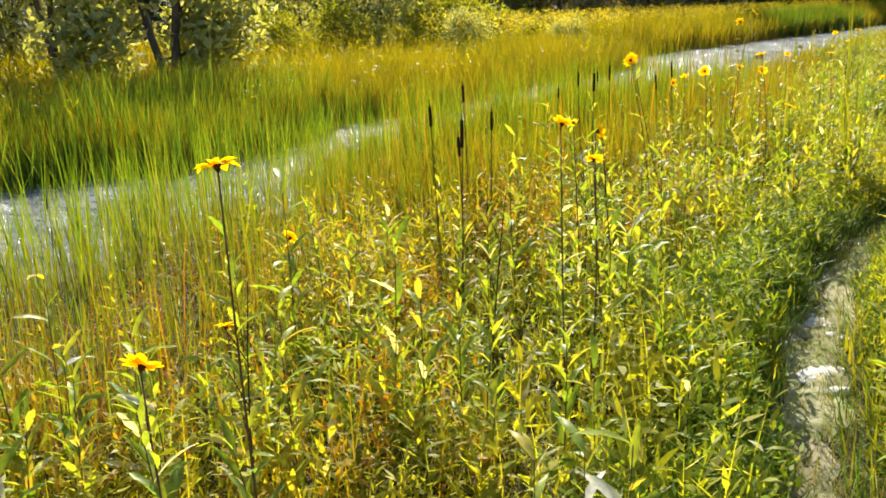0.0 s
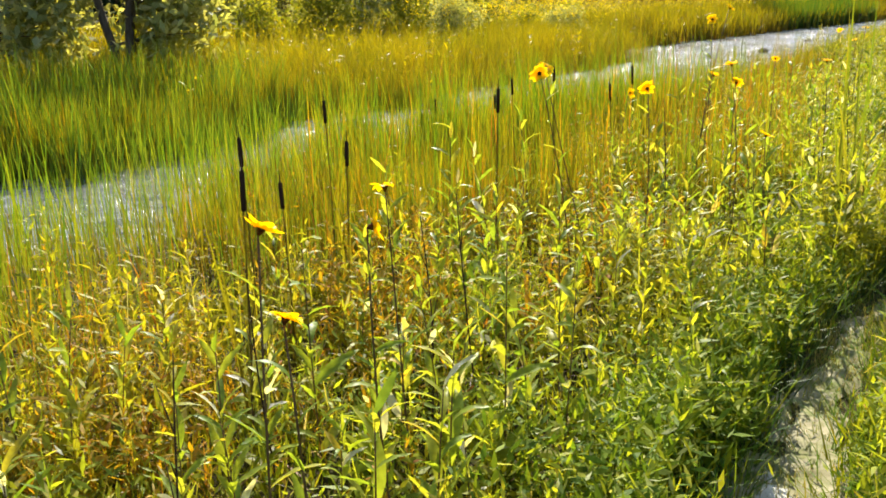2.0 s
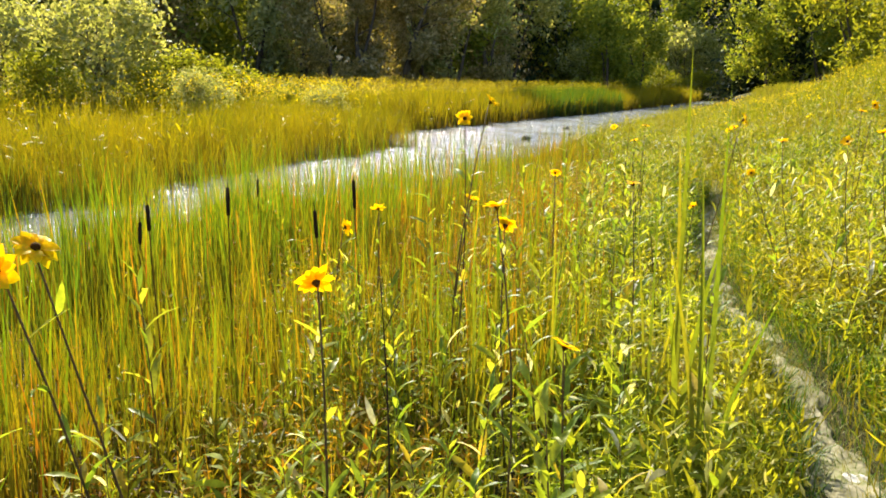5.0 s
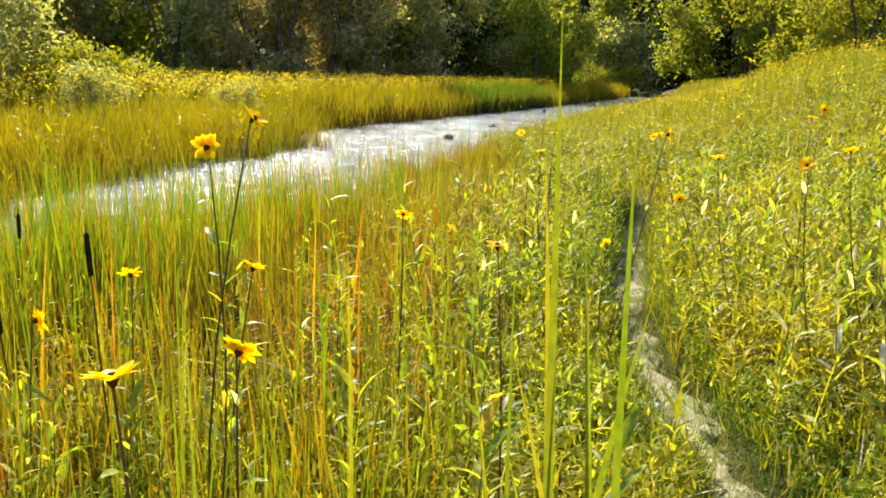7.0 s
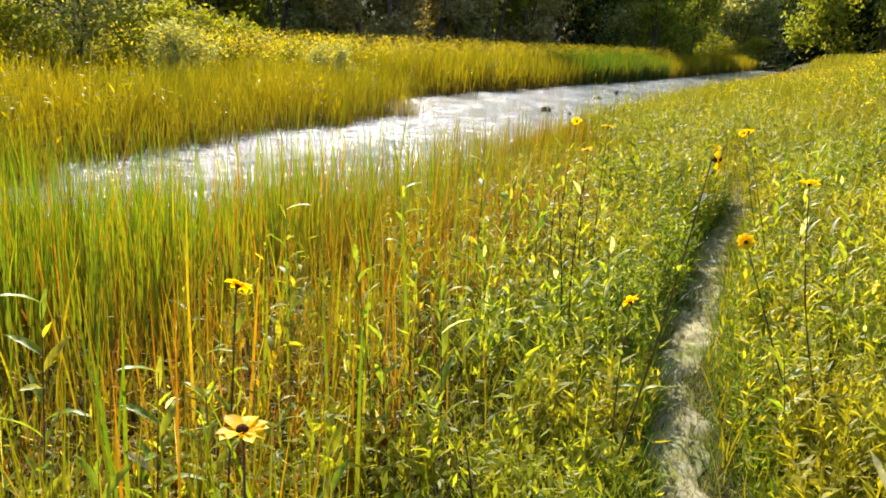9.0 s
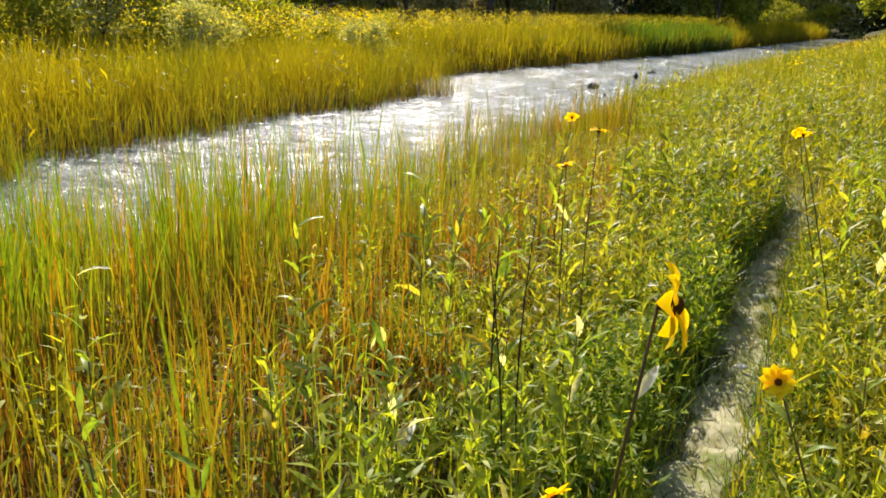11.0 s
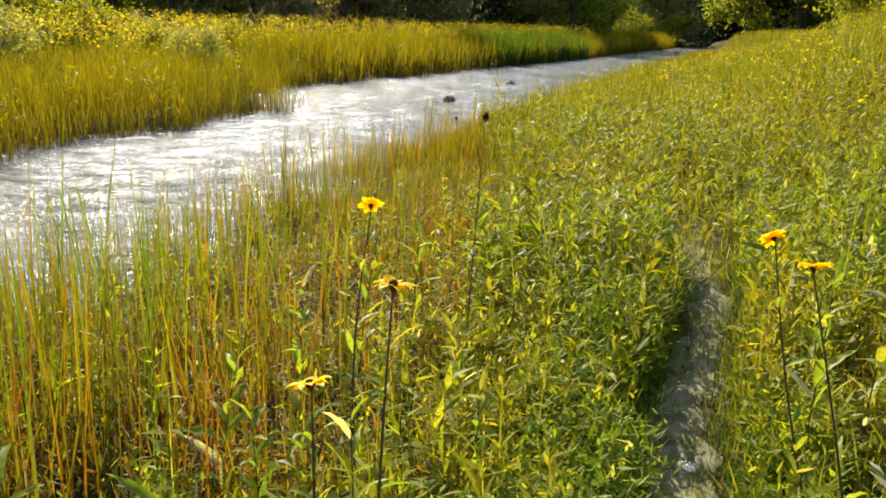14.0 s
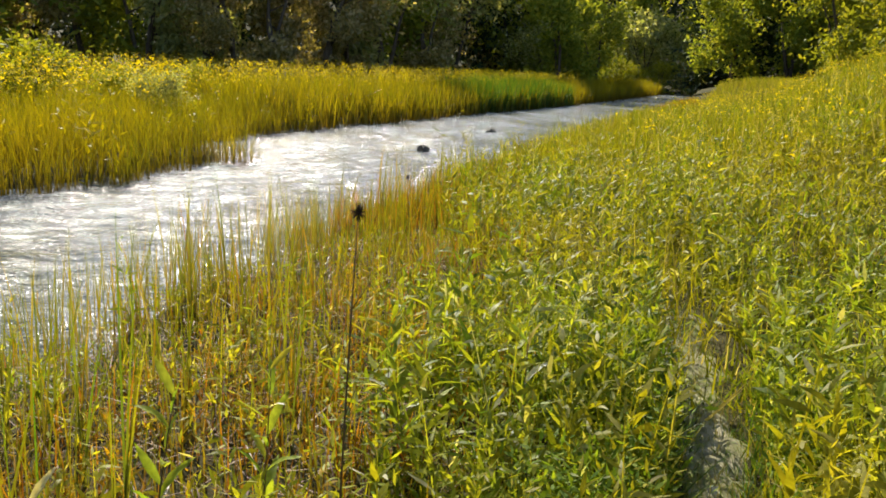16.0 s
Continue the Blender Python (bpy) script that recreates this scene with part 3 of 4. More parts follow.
u1, v1 = scatter(170000, -2, 17.5, -4.5, lambda u: near_edge(u) - 0.3, lambda u, v: (0.35 - 0.27 * soft(8, 10.5, u) + (0.65 + 0.27 * soft(8, 10.5, u)) * (1 - sedge_share(u, v))) * thinned(u, v) * soft(0.1, 0.25, np.abs(v - path_line(u))))
n1 = len(u1)
bv, bt, al = blades(spot(u1, v1, -0.01) + np.stack([np.zeros(n1), np.zeros(n1), rng.uniform(0, 0.1, n1)], -1), rng.uniform(0.06, 0.22, n1), rng.uniform(0.008, 0.017, n1), rng.uniform(0, 6.28, n1), np.abs(rng.normal(0.5, 0.45, n1)), np.zeros(n1), 1)
tagged(new("undergrowth", np_mesh("undergrowth", bv, bt, M_under, al)), "thick green undergrowth filling the meadow floor", "grass", kind="stuff")
for name, count, ua_, ub_, w0, w1, lift in (("slope_undergrowth", 20000, 17, 27, 0.010, 0.02, 0.12), ("far_slope_undergrowth", 27000, 26, 50, 0.02, 0.045, 0.35)):
    u1, v1 = scatter(count, ua_, ub_, -8, lambda u: near_edge(u) - 0.5)
    n1 = len(u1)
    bv, bt, al = blades(spot(u1, v1, 0.0) + np.stack([np.zeros(n1), np.zeros(n1), rng.uniform(0, lift, n1)], -1), rng.uniform(7, 16, n1) * w1, rng.uniform(w0, w1, n1), rng.uniform(0, 6.28, n1), np.abs(rng.normal(0.5, 0.45, n1)), np.zeros(n1), 1)
    tagged(new(name, np_mesh(name, bv, bt, M_under, al)), "thick yellow-green undergrowth on the meadow slope", "grass", kind="stuff")


u1, v1 = scatter(80000, -14, 30, -18, 7.4, lambda u, v: np.where((u > -1.8) & (v > -4.6), 0, 1) * np.where((u > 17) & (v > -8), 0, 1))
n1 = len(u1)
bv, bt, al = blades(spot(u1, v1, -0.01), rng.uniform(0.25, 0.7, n1), rng.uniform(0.03, 0.07, n1), rng.uniform(0, 6.28, n1), np.abs(rng.normal(0.4, 0.4, n1)), np.zeros(n1), 1)
tagged(new("outer_meadow", np_mesh("outer_meadow", bv, bt, M_under, al)), "rough meadow running on around the footpath", "grass", kind="stuff")


def small_leaves(base, az, el, length, width, droop):
    """Lance-shaped leaves of two bent pieces, for the dense stands."""
    n = len(base)
    c1 = 0.42 * length
    out, up = np.cos(el) * c1, np.sin(el) * c1
    e2 = el - droop
    tip_out, tip_up = out + np.cos(e2) * (length - c1), up + np.sin(e2) * (length - c1)
    way = np.stack([np.sin(az), np.cos(az), np.zeros(n)], -1)
    rise = np.array([0.0, 0.0, 1.0])
    mid = base + way * out[:, None] + rise * up[:, None]
    tip = base + way * tip_out[:, None] + rise * tip_up[:, None]
    tilt = rng.uniform(-0.8, 0.8, n)
    side = np.stack([np.cos(az) * np.cos(tilt), -np.sin(az) * np.cos(tilt), np.sin(tilt)], -1) * (width * 0.5)[:, None]
    low, high = base + (mid - base) * 0.75, mid + (tip - mid) * 0.3
    v = np.stack([base, low - side, low + side, high - side * 0.8, high + side * 0.8, tip], 1)
    f = np.array([(0, 2, 1), (1, 2, 4), (1, 4, 3), (3, 4, 5)])
    return v.reshape(-1, 3), (np.arange(n)[:, None, None] * 6 + f[None]).reshape(-1, 3)


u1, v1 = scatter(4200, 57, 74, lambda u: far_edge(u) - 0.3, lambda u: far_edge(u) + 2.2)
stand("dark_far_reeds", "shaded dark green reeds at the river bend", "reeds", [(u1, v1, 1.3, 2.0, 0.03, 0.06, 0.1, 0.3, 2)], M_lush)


def forbs(name, label, category, u, v, h0, h1, count, l0, l1, mat, el0=0.2, el1=1.1):
    """Upright leafy stems: leaves set in a spiral, longest in the middle."""
    n = len(u)
    h = rng.uniform(h0, h1, n) * (0.45 + 0.8 * clumps(u, v, 1.0)) * (0.85 + 0.3 * clumps(u + 3, v, 0.35))
    foot = spot(u, v, -0.02)
    az, lean = rng.uniform(0, 2 * math.pi, n), np.abs(rng.normal(0, 0.12, n))
    bend = np.abs(rng.normal(0, 0.2, n))
    sv, st, _ = blades(foot, h, np.full(n, 0.006) * (l1 / 0.12), az, lean, bend, 3)
    s = np.linspace(0.25, 1.0, count)[None, :] + rng.uniform(-0.04, 0.04, (n, count))
    out = np.sin(lean + bend * 0.4)[:, None] * s * h[:, None]
    base = foot[:, None, :] + np.stack([out * np.sin(az)[:, None], out * np.cos(az)[:, None], s * h[:, None] * np.cos(lean)[:, None]], -1)
    la = (np.arange(count)[None] * 2.4 + rng.uniform(0, 6.3, (n, 1)) + rng.normal(0, 0.3, (n, count))).ravel()
    size = (1.15 - 0.75 * s ** 2) * rng.uniform(0.75, 1.2, (n, count))
    ln = (rng.uniform(l0, l1, (n, 1)) * size).ravel()
    lv, lt = small_leaves(base.reshape(-1, 3), la, rng.uniform(el0, el1, n * count), ln, ln * rng.uniform(0.15, 0.22, n * count), rng.uniform(-0.15, 0.7, n * count))
    v_, t_ = join((sv, st), (lv, lt))
    return tagged(new(name, np_mesh(name, v_, t_, mat)), label, category, kind="stuff")


u1, v1 = scatter(13500, -1.6, 20, -4.6, 5.6, lambda u, v: (0.12 * sedge_share(u, v) * thinned(u, v) + meadow_share(u, v)) * herb_room(u, v) * (0.3 + 0.7 * clumps(u, v, 1.1)) * (0.72 + 0.28 * soft(5, 7, u)) * soft(0.06, 0.15, walked_off(u, v)))
forbs("leafy_meadow_herbs", "dense narrow-leaved green herbs with silvery glints", "herbs", u1, v1, 0.28, 0.76, 18, 0.09, 0.165, M_forb, 0.2, 1.2)
def tiny_leaves(base, az, el, length, width):
    """Small flat lance leaves, widest below the middle."""
    n = len(base)
    way = np.stack([np.sin(az) * np.cos(el), np.cos(az) * np.cos(el), np.sin(el)], -1) * length[:, None]
    tilt = rng.uniform(-0.9, 0.9, n)
    side = np.stack([np.cos(az) * np.cos(tilt), -np.sin(az) * np.cos(tilt), np.sin(tilt)], -1) * (width * 0.5)[:, None]
    mid = base + way * 0.42
    v = np.stack([base, mid - side, mid + side, base + way], 1)
    return v.reshape(-1, 3), (np.arange(n)[:, None, None] * 4 + np.array([(0, 2, 1), (1, 2, 3)])[None]).reshape(-1, 3)


def bushy(name, label, u, v, h0, h1, count, l0, l1, mat):
    """Low bushy herbs: many small leaves round short hidden stems."""
    n = len(u)
    h = rng.uniform(h0, h1, n) * (0.6 + 0.6 * clumps(u, v, 0.6))
    foot = np.repeat(spot(u, v), count, 0)
    s = rng.uniform(0.08, 1.0, n * count) ** 0.7
    hh = np.repeat(h, count)
    base = foot + np.stack([rng.normal(0, 0.12, n * count) * hh, rng.normal(0, 0.12, n * count) * hh, s * hh], -1)
    ln = rng.uniform(l0, l1, n * count) * (1.15 - 0.4 * s)
    v_, t_ = tiny_leaves(base, rng.uniform(0, 6.3, n * count), rng.uniform(-0.2, 1.25, n * count), ln, ln * rng.uniform(0.2, 0.32, n * count))
    return tagged(new(name, np_mesh(name, v_, t_, mat)), label, "herbs", kind="stuff")


u1, v1 = scatter(26000, -1.8, 17.5, -4.0, 5.6, lambda u, v: (0.2 * sedge_share(u, v) * thinned(u, v) + meadow_share(u, v)) * herb_room(u, v) * (0.35 + 0.65 * clumps(u, v, 0.8)))
bushy("low_leafy_herbs", "low small-leaved green herbs filling the meadow between taller stems", u1, v1, 0.14, 0.46, 8, 0.045, 0.095, M_forb)
u1 = rng.uniform(-2.2, 17.5, 6200)
d1 = np.abs(rng.normal(0.1, 0.24, len(u1))) + 0.17 + 0.06 * np.sin(u1 * 2.7) + 0.05 * np.sin(u1 * 6.1 + 1)
k = 0.35 + 0.65 * clumps(u1, d1 * 0, 0.7) > rng.random(len(u1))
u1, d1 = u1[k], d1[k]
low = (u1 > 5.3) & (u1 < 11.2)
for name, pick, h0, h1, mat in (("path_edge_herbs", ~low, 0.20, 0.50, M_edge), ("low_path_edge_herbs", low, 0.08, 0.28, M_forb)):
    bushy(name, "bushy green herbs crowding the shaded edge of the path", u1[pick], path_line(u1[pick]) + d1[pick] + 0.05, h0, h1, 15, 0.045, 0.095, mat)
u1 = rng.uniform(-2.2, 17.5, 3200)
bushy("sunny_edge_herbs", "low bright green herbs on the sunny edge of the path", u1, path_line(u1) - 0.24 - np.abs(rng.normal(0, 0.2, len(u1))), 0.08, 0.30, 10, 0.04, 0.08, M_edge)
u1, v1 = scatter(3600, 0.3, 10, lambda u: path_line(u) + 0.9, lambda u: path_line(u) + 4.4, lambda u, v: (0.08 + 0.92 * clumps(u, v, 0.9) ** 1.5) * soft(0.9, 1.6, v - path_line(u)) * (1 - 0.5 * soft(2.8, 4.4, v - path_line(u))))
forbs("ochre_herbs", "golden and orange withering herbs between meadow and reeds", "herbs", u1, v1, 0.3, 0.72, 16, 0.05, 0.11, M_ochre, 0.2, 1.2)
u1, v1 = scatter(1100, 12, 19, lambda u: path_line(u) + 0.9, lambda u: path_line(u) + 3.2, lambda u, v: clumps(u, v, 0.7))
forbs("rusty_herbs", "rust-tinged withering herbs above the water's edge", "herbs", u1, v1, 0.2, 0.5, 14, 0.05, 0.10, M_ochre, 0.2, 1.2)
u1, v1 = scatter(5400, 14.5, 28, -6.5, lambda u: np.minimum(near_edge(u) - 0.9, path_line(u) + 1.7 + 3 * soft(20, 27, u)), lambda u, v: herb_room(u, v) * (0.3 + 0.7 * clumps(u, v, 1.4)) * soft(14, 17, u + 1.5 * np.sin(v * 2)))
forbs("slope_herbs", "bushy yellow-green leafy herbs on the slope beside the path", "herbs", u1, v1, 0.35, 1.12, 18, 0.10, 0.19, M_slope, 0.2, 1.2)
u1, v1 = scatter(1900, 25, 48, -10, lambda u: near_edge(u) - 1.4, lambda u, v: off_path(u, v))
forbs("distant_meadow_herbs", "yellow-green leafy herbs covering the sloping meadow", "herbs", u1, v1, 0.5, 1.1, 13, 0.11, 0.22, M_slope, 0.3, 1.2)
u1, v1 = scatter(5200, 0, 80, lambda u: far_edge(u) - 0.1, lambda u: far_edge(u) + 18, lambda u, v: 0.3 + 0.7 * clumps(u, v, 1.6))
forbs("far_bank_herbs", "leafy green herbs among the far bank reeds", "herbs", u1, v1, 0.8, 1.6, 10, 0.16, 0.34, M_bankherb, 0.2, 1.3)


def flower_cloud(name, label, u, v, h0, h1, size):
    n = len(u)
    k = 5
    foot = spot(np.repeat(u, k), np.repeat(v, k))
    foot[:, 2] += np.repeat(rng.uniform(h0, h1, n), k) + rng.normal(0, size, n * k)
    foot[:, :2] += rng.normal(0, size * 1.3, (n * k, 2))
    ln = rng.uniform(0.6, 1.3, n * k) * size
    v_, t_ = small_leaves(foot, rng.uniform(0, 6.3, n * k), rng.uniform(-0.3, 1.2, n * k), ln, ln * 0.6, rng.uniform(0, 1, n * k))
    return tagged(new(name, np_mesh(name, v_, t_, M_gold)), label, "wildflowers", kind="stuff")


u1, v1 = scatter(4600, 16, 95, lambda u: far_edge(u) + 3.0, lambda u: far_edge(u) + 19, lambda u, v: (0.25 + 0.75 * clumps(u, v, 2.5)) * (0.45 + 0.55 * soft(22, 36, u)))
flower_cloud("far_bank_wildflowers", "bands of bright yellow wildflowers behind the reeds", u1, v1, 1.15, 1.6, 0.055)
u1, v1 = scatter(3600, 26, 80, lambda u: far_edge(u) + 0.5, lambda u: far_edge(u) + 7, lambda u, v: 0.35 + 0.65 * clumps(u, v, 2.0))
flower_cloud("bend_wildflowers", "yellow wildflowers topping the far bank at the bend", u1, v1, 1.4, 1.95, 0.075)
u1, v1 = scatter(850, 20, 60, -11, lambda u: np.minimum(near_edge(u) - 1, path_line(u) + 0.8))
flower_cloud("slope_wildflowers", "scattered small yellow wildflowers on the meadow slope", u1, v1, 0.75, 1.05, 0.06)


# ---- trees and shrubs ----
def crown_leaves(centres, radii, count, size, seed):
    g = np.random.default_rng(seed)
    i = g.integers(0, len(centres), count)
    d = g.normal(0, 1, (count, 3))
    d /= np.linalg.norm(d, axis=1)[:, None]
    p = np.array(centres)[i] + d * (np.array(radii)[i] * g.random(count) ** 0.45)[:, None]
    a = g.normal(0, 1, (count, 3))
    a /= np.linalg.norm(a, axis=1)[:, None]
    b = np.cross(a, g.normal(0, 1, (count, 3)))
    b /= np.linalg.norm(b, axis=1)[:, None]
    s = size * g.uniform(0.6, 1.45, count)[:, None]
    v = np.stack([p, p + a * s + b * s * 0.42, p + a * 2 * s, p + a * s - b * s * 0.42], 1).reshape(-1, 3)
    q = np.arange(count)[:, None] * 4
    return v, np.concatenate([q + [[0, 1, 2]], q + [[0, 2, 3]]]), None


def make_tree(name, label, category, h, spread, mat, count, size, seed, low=0.12, stems=1):
    """Broad-leaved tree or shrub: tapered leaning stems, limbs, and clumps of leaves at their ends."""
    r = random.Random(seed)
    root = tagged(new(name), label, category)
    sets, centres, radii = [], [], []
    for s in range(stems):
        a0, ln = r.uniform(0, 6.28), (0.06 if stems == 1 else 0.3) * r.uniform(0.6, 1.2)
        top = Vector((math.sin(a0) * ln * h, math.cos(a0) * ln * h, h * r.uniform(0.75, 0.95)))
        pts = [Vector((math.sin(a0) * 0.1 * s, math.cos(a0) * 0.1 * s, -0.15))]
        for k in range(1, 6):
            f = k / 5
            pts.append(Vector((top.x * f ** 1.3 + r.uniform(-.04, .04) * h * 0.4, top.y * f ** 1.3 + r.uniform(-.04, .04) * h * 0.4, top.z * f)))
        rad = h * 0.018 / stems ** 0.4
        sets.append(tube(pts, [rad * (1.25 - 1.1 * k / 5) for k in range(6)], 7))
        for k in range(max(5, 13 // stems)):
            f = low + (0.97 - low) * (k + r.random()) / max(5, 13 // stems)
            i = min(4, int(f * 5))
            p = pts[i].lerp(pts[i + 1], f * 5 - i)
            an = r.uniform(0, 6.28)
            reach = spread * 0.5 * (1 - 0.55 * abs(f - 0.4) / 0.6) * r.uniform(0.55, 1.1)
            end = p + Vector((math.sin(an) * reach, math.cos(an) * reach, reach * r.uniform(0.1, 0.7)))
            mid = p.lerp(end, 0.5) + Vector((0, 0, 0.06 * reach))
            sets.append(tube([p, mid, end], [rad * 0.45, rad * 0.3, rad * 0.1], 5))
            for q, w in ((end, 0.42), (mid, 0.34), (end.lerp(mid, 0.5) + Vector((r.uniform(-.3, .3), r.uniform(-.3, .3), r.uniform(-.3, .4))) * reach, 0.3)):
                centres.append(tuple(q))
                radii.append(spread * 0.52 * w * r.uniform(0.7, 1.2))
    v, t = join(*sets)
    part("trunk", np_mesh("trunk", v, t, M_bark), root)
    v, t, _ = crown_leaves(centres, radii, count, size, seed)
    part("crown", np_mesh("crown", v, t, mat), root)
    return root


def make_conifer(h, seed):
    r = random.Random(seed)
    root = tagged(new("conifer_tree"), "tall dark green conifer standing in the forest edge", "tree")
    v, t = tube([(0, 0, -0.2), (0, 0, h * 0.5), (0, 0, h)], [h * 0.016, h * 0.009, 0.02], 7)
    part("trunk", np_mesh("trunk", v, t, M_bark), root)
    centres, radii = [], []
    for k in range(110):
        f = 0.05 + 0.93 * k / 110
        an, reach = k * 2.4, h * 0.19 * (1.03 - f) * r.uniform(0.7, 1.15)
        for d in (0.35, 0.7, 1.0):
            centres.append((math.sin(an) * reach * d, math.cos(an) * reach * d, f * h - 0.18 * reach * d))
            radii.append(0.16 + 0.012 * h * (1.1 - f))
    v, t, _ = crown_leaves(centres, radii, 3200, 0.29, seed)
    part("crown", np_mesh("crown", v, t, M_crown[4]), root)
    return root


def away(bearing, r):
    """A place r metres off in that bearing from the middle of the walk's first half."""
    b = radians(bearing)
    x, y = 1.1 + r * math.sin(b), 2.8 + r * math.cos(b)
    u, v = uv(x, y)
    return x, y, float(land(u, v))


def put_trees(first, places):
    for i, (bearing, r, scale) in enumerate(places):
        x, y, z = away(bearing, r)
        m = pose(x, y, z, 0, 0, (bearing * 77 + r * 31) % 360) @ Matrix.Diagonal((scale, scale, scale, 1))
        if i == 0:
            first.matrix_basis = m
        else:
            c = copy_thing(first, pose(x, y, z, 0, 0, (bearing * 77 + r * 31) % 360))
            c.scale = (scale, scale, scale)


put_trees(make_tree("willow_shrub", "rounded grey-green willow shrub on the far bank", "shrub", 4.2, 4.6, M_crown[0], 5000, 0.11, 11, 0.05, 4),
          [(-12.0, 35, 1.1), (-6.6, 30.4, 0.5), (1.5, 36, 0.4), (-16.5, 40, 1.1), (25.8, 128, 2.4), (28.5, 130, 2.3), (-21, 36, 0.9), (22.3, 114, 1.9), (-36, 33, 1.2), (20, 98, 1.6), (31.5, 132, 2.2)])
put_trees(make_tree("yellow_shrub", "yellow-green leafy shrub among wildflowers", "shrub", 2.6, 3.0, M_crown[3], 2600, 0.09, 12, 0.05, 4),
          [(-6.8, 33, 1.05), (-4.0, 37, 0.9), (-9.2, 36, 0.9), (2.0, 43, 0.7), (-14.5, 33, 0.9), (24.4, 118, 1.5), (26.6, 122, 1.5), (-1, 39, 0.65), (-19, 31, 0.8)])
put_trees(make_tree("willow_tree", "tall grey-green willow with drooping leafy limbs", "tree", 9.0, 6.5, M_crown[0], 6200, 0.17, 13, 0.05, 3),
          [(-2, 70, 1.38), (10.8, 78, 1.44), (-29.3, 22.5, 0.95), (1, 76, 1.54), (14.5, 92, 1.56), (-35.5, 24, 0.9), (-29, 40, 1.0), (-46, 28, 0.95)])
put_trees(make_tree("dry_tree", "bushy tree with dry brownish sunlit leaves", "tree", 9.5, 5.5, M_crown[2], 6200, 0.15, 14, 0.04, 3),
          [(4.6, 71, 1.38), (7.3, 73, 1.44), (13, 85, 1.46), (-7.5, 73, 1.38), (16.4, 102, 1.52), (-13, 70, 1.37), (-19, 54, 1.07), (3, 68, 1.02), (9, 76, 1.08)])
put_trees(make_tree("green_tree", "full green broad-leaved tree at the forest edge", "tree", 8.5, 6.0, M_crown[1], 5800, 0.175, 15, 0.04, 2),
          [(30.5, 108, 1.5), (33.5, 104, 1.5), (36.2, 98, 1.4), (38.5, 92, 1.3), (18, 102, 1.38), (20.8, 92, 1.3), (29.8, 138, 1.7), (24.2, 138, 2.2), (33.0, 132, 1.9), (-5, 73, 1.56), (-10, 71, 1.44), (11, 88, 1.8), (19, 104, 1.8), (-16.5, 68, 1.44), (22.8, 100, 1.1)])
put_trees(make_tree("yellow_tree", "yellow-green tree glowing in the sun above the slope", "tree", 7.5, 6.5, M_crown[3], 5800, 0.155, 16, 0.04, 2),
          [(35.0, 60, 1.05), (38.8, 54, 1.0), (42.5, 48, 0.95), (47, 42, 0.9), (36.8, 75, 1.3)])
put_trees(make_conifer(16, 17),
          [(31.0, 126, 0.8), (-9, 88, 1.32), (-5.5, 93, 1.52), (-1.5, 90, 1.44), (2.5, 93, 1.56), (6, 93, 1.48), (9.5, 102, 1.68), (13, 107, 1.56), (16.5, 102, 1.5), (20, 122, 1.7), (23.3, 150, 2.0),
           (26.5, 156, 2.0), (29, 160, 2.0), (32.5, 156, 1.9), (36, 120, 1.6), (-13, 78, 1.2), (-17, 73, 1.32), (-21, 71, 1.2), (-26, 54, 1.0), (-31, 68, 1.32), (-37, 50, 1.1), (41, 90, 1.3), (46, 80, 1.2), (29.5, 118, 1.5), (32, 116, 1.5), (34.6, 112, 1.4), (37.6, 106, 1.4), (39.6, 100, 1.3)])


# ---- single plants ----
def leaf_mesh(name, length, width, droop, mat):
    """One lance-shaped leaf along +y from a short stalk, folded on the midrib, edges slightly waved."""
    rows, v, f = 6, [], []
    y = z = 0.0
    for i in range(rows + 1):
        s = i / rows
        w = width * 0.5 * (math.sin(math.pi * min(1, s * 0.94 + 0.05)) ** 0.8) * (1 - 0.35 * s)
        if i == rows:
            w = width * 0.02
        wave = 0.06 * width * math.sin(s * 17)
        v += [(-w, y, z + w * 0.35 + wave), (0, y, z), (w, y, z + w * 0.35 - wave)]
        a = 0.25 - droop * s
        y += math.cos(a) * length / rows
        z += math.sin(a) * length / rows
    for i in range(rows):
        a = 3 * i
        f += [(a, a + 1, a + 4), (a, a + 4, a + 3), (a + 1, a + 2, a + 5), (a + 1, a + 5, a + 4)]
    return np_mesh(name, np.array(v), np.array(f), mat)


LEAF = [leaf_mesh("leaf", 0.14, 0.032, d, M_sunleaf) for d in (0.2, 0.7, 1.3)] + [leaf_mesh("leaf", 0.16, 0.038, 0.7, M_sunleaf)]


def aim(d, spin=0.0):
    """Turn that takes +z to d."""
    return Vector(d).normalized().to_track_quat("Z", "Y").to_matrix().to_4x4() @ Matrix.Rotation(spin, 4, "Z")


def petal_mesh(bend):
    rows, v, f = 4, [], []
    r, z = 0.008, 0.0
    for i in range(rows + 1):
        s = i / rows
        w = 0.0078 * (0.5 + 1.1 * math.sin(math.pi * (0.12 + 0.8 * s)) - 0.75 * s ** 4)
        v += [(-w, r, z + w * 0.3), (0, r, z), (w, r, z + w * 0.3)]
        a = 0.25 - bend * s
        r += 0.036 / rows * math.cos(a)
        z += 0.036 / rows * math.sin(a)
    for i in range(rows):
        a = 3 * i
        f += [(a, a + 1, a + 4), (a, a + 4, a + 3), (a + 1, a + 2, a + 5), (a + 1, a + 5, a + 4)]
    return np_mesh("petal", np.array(v), np.array(f), M_petal)


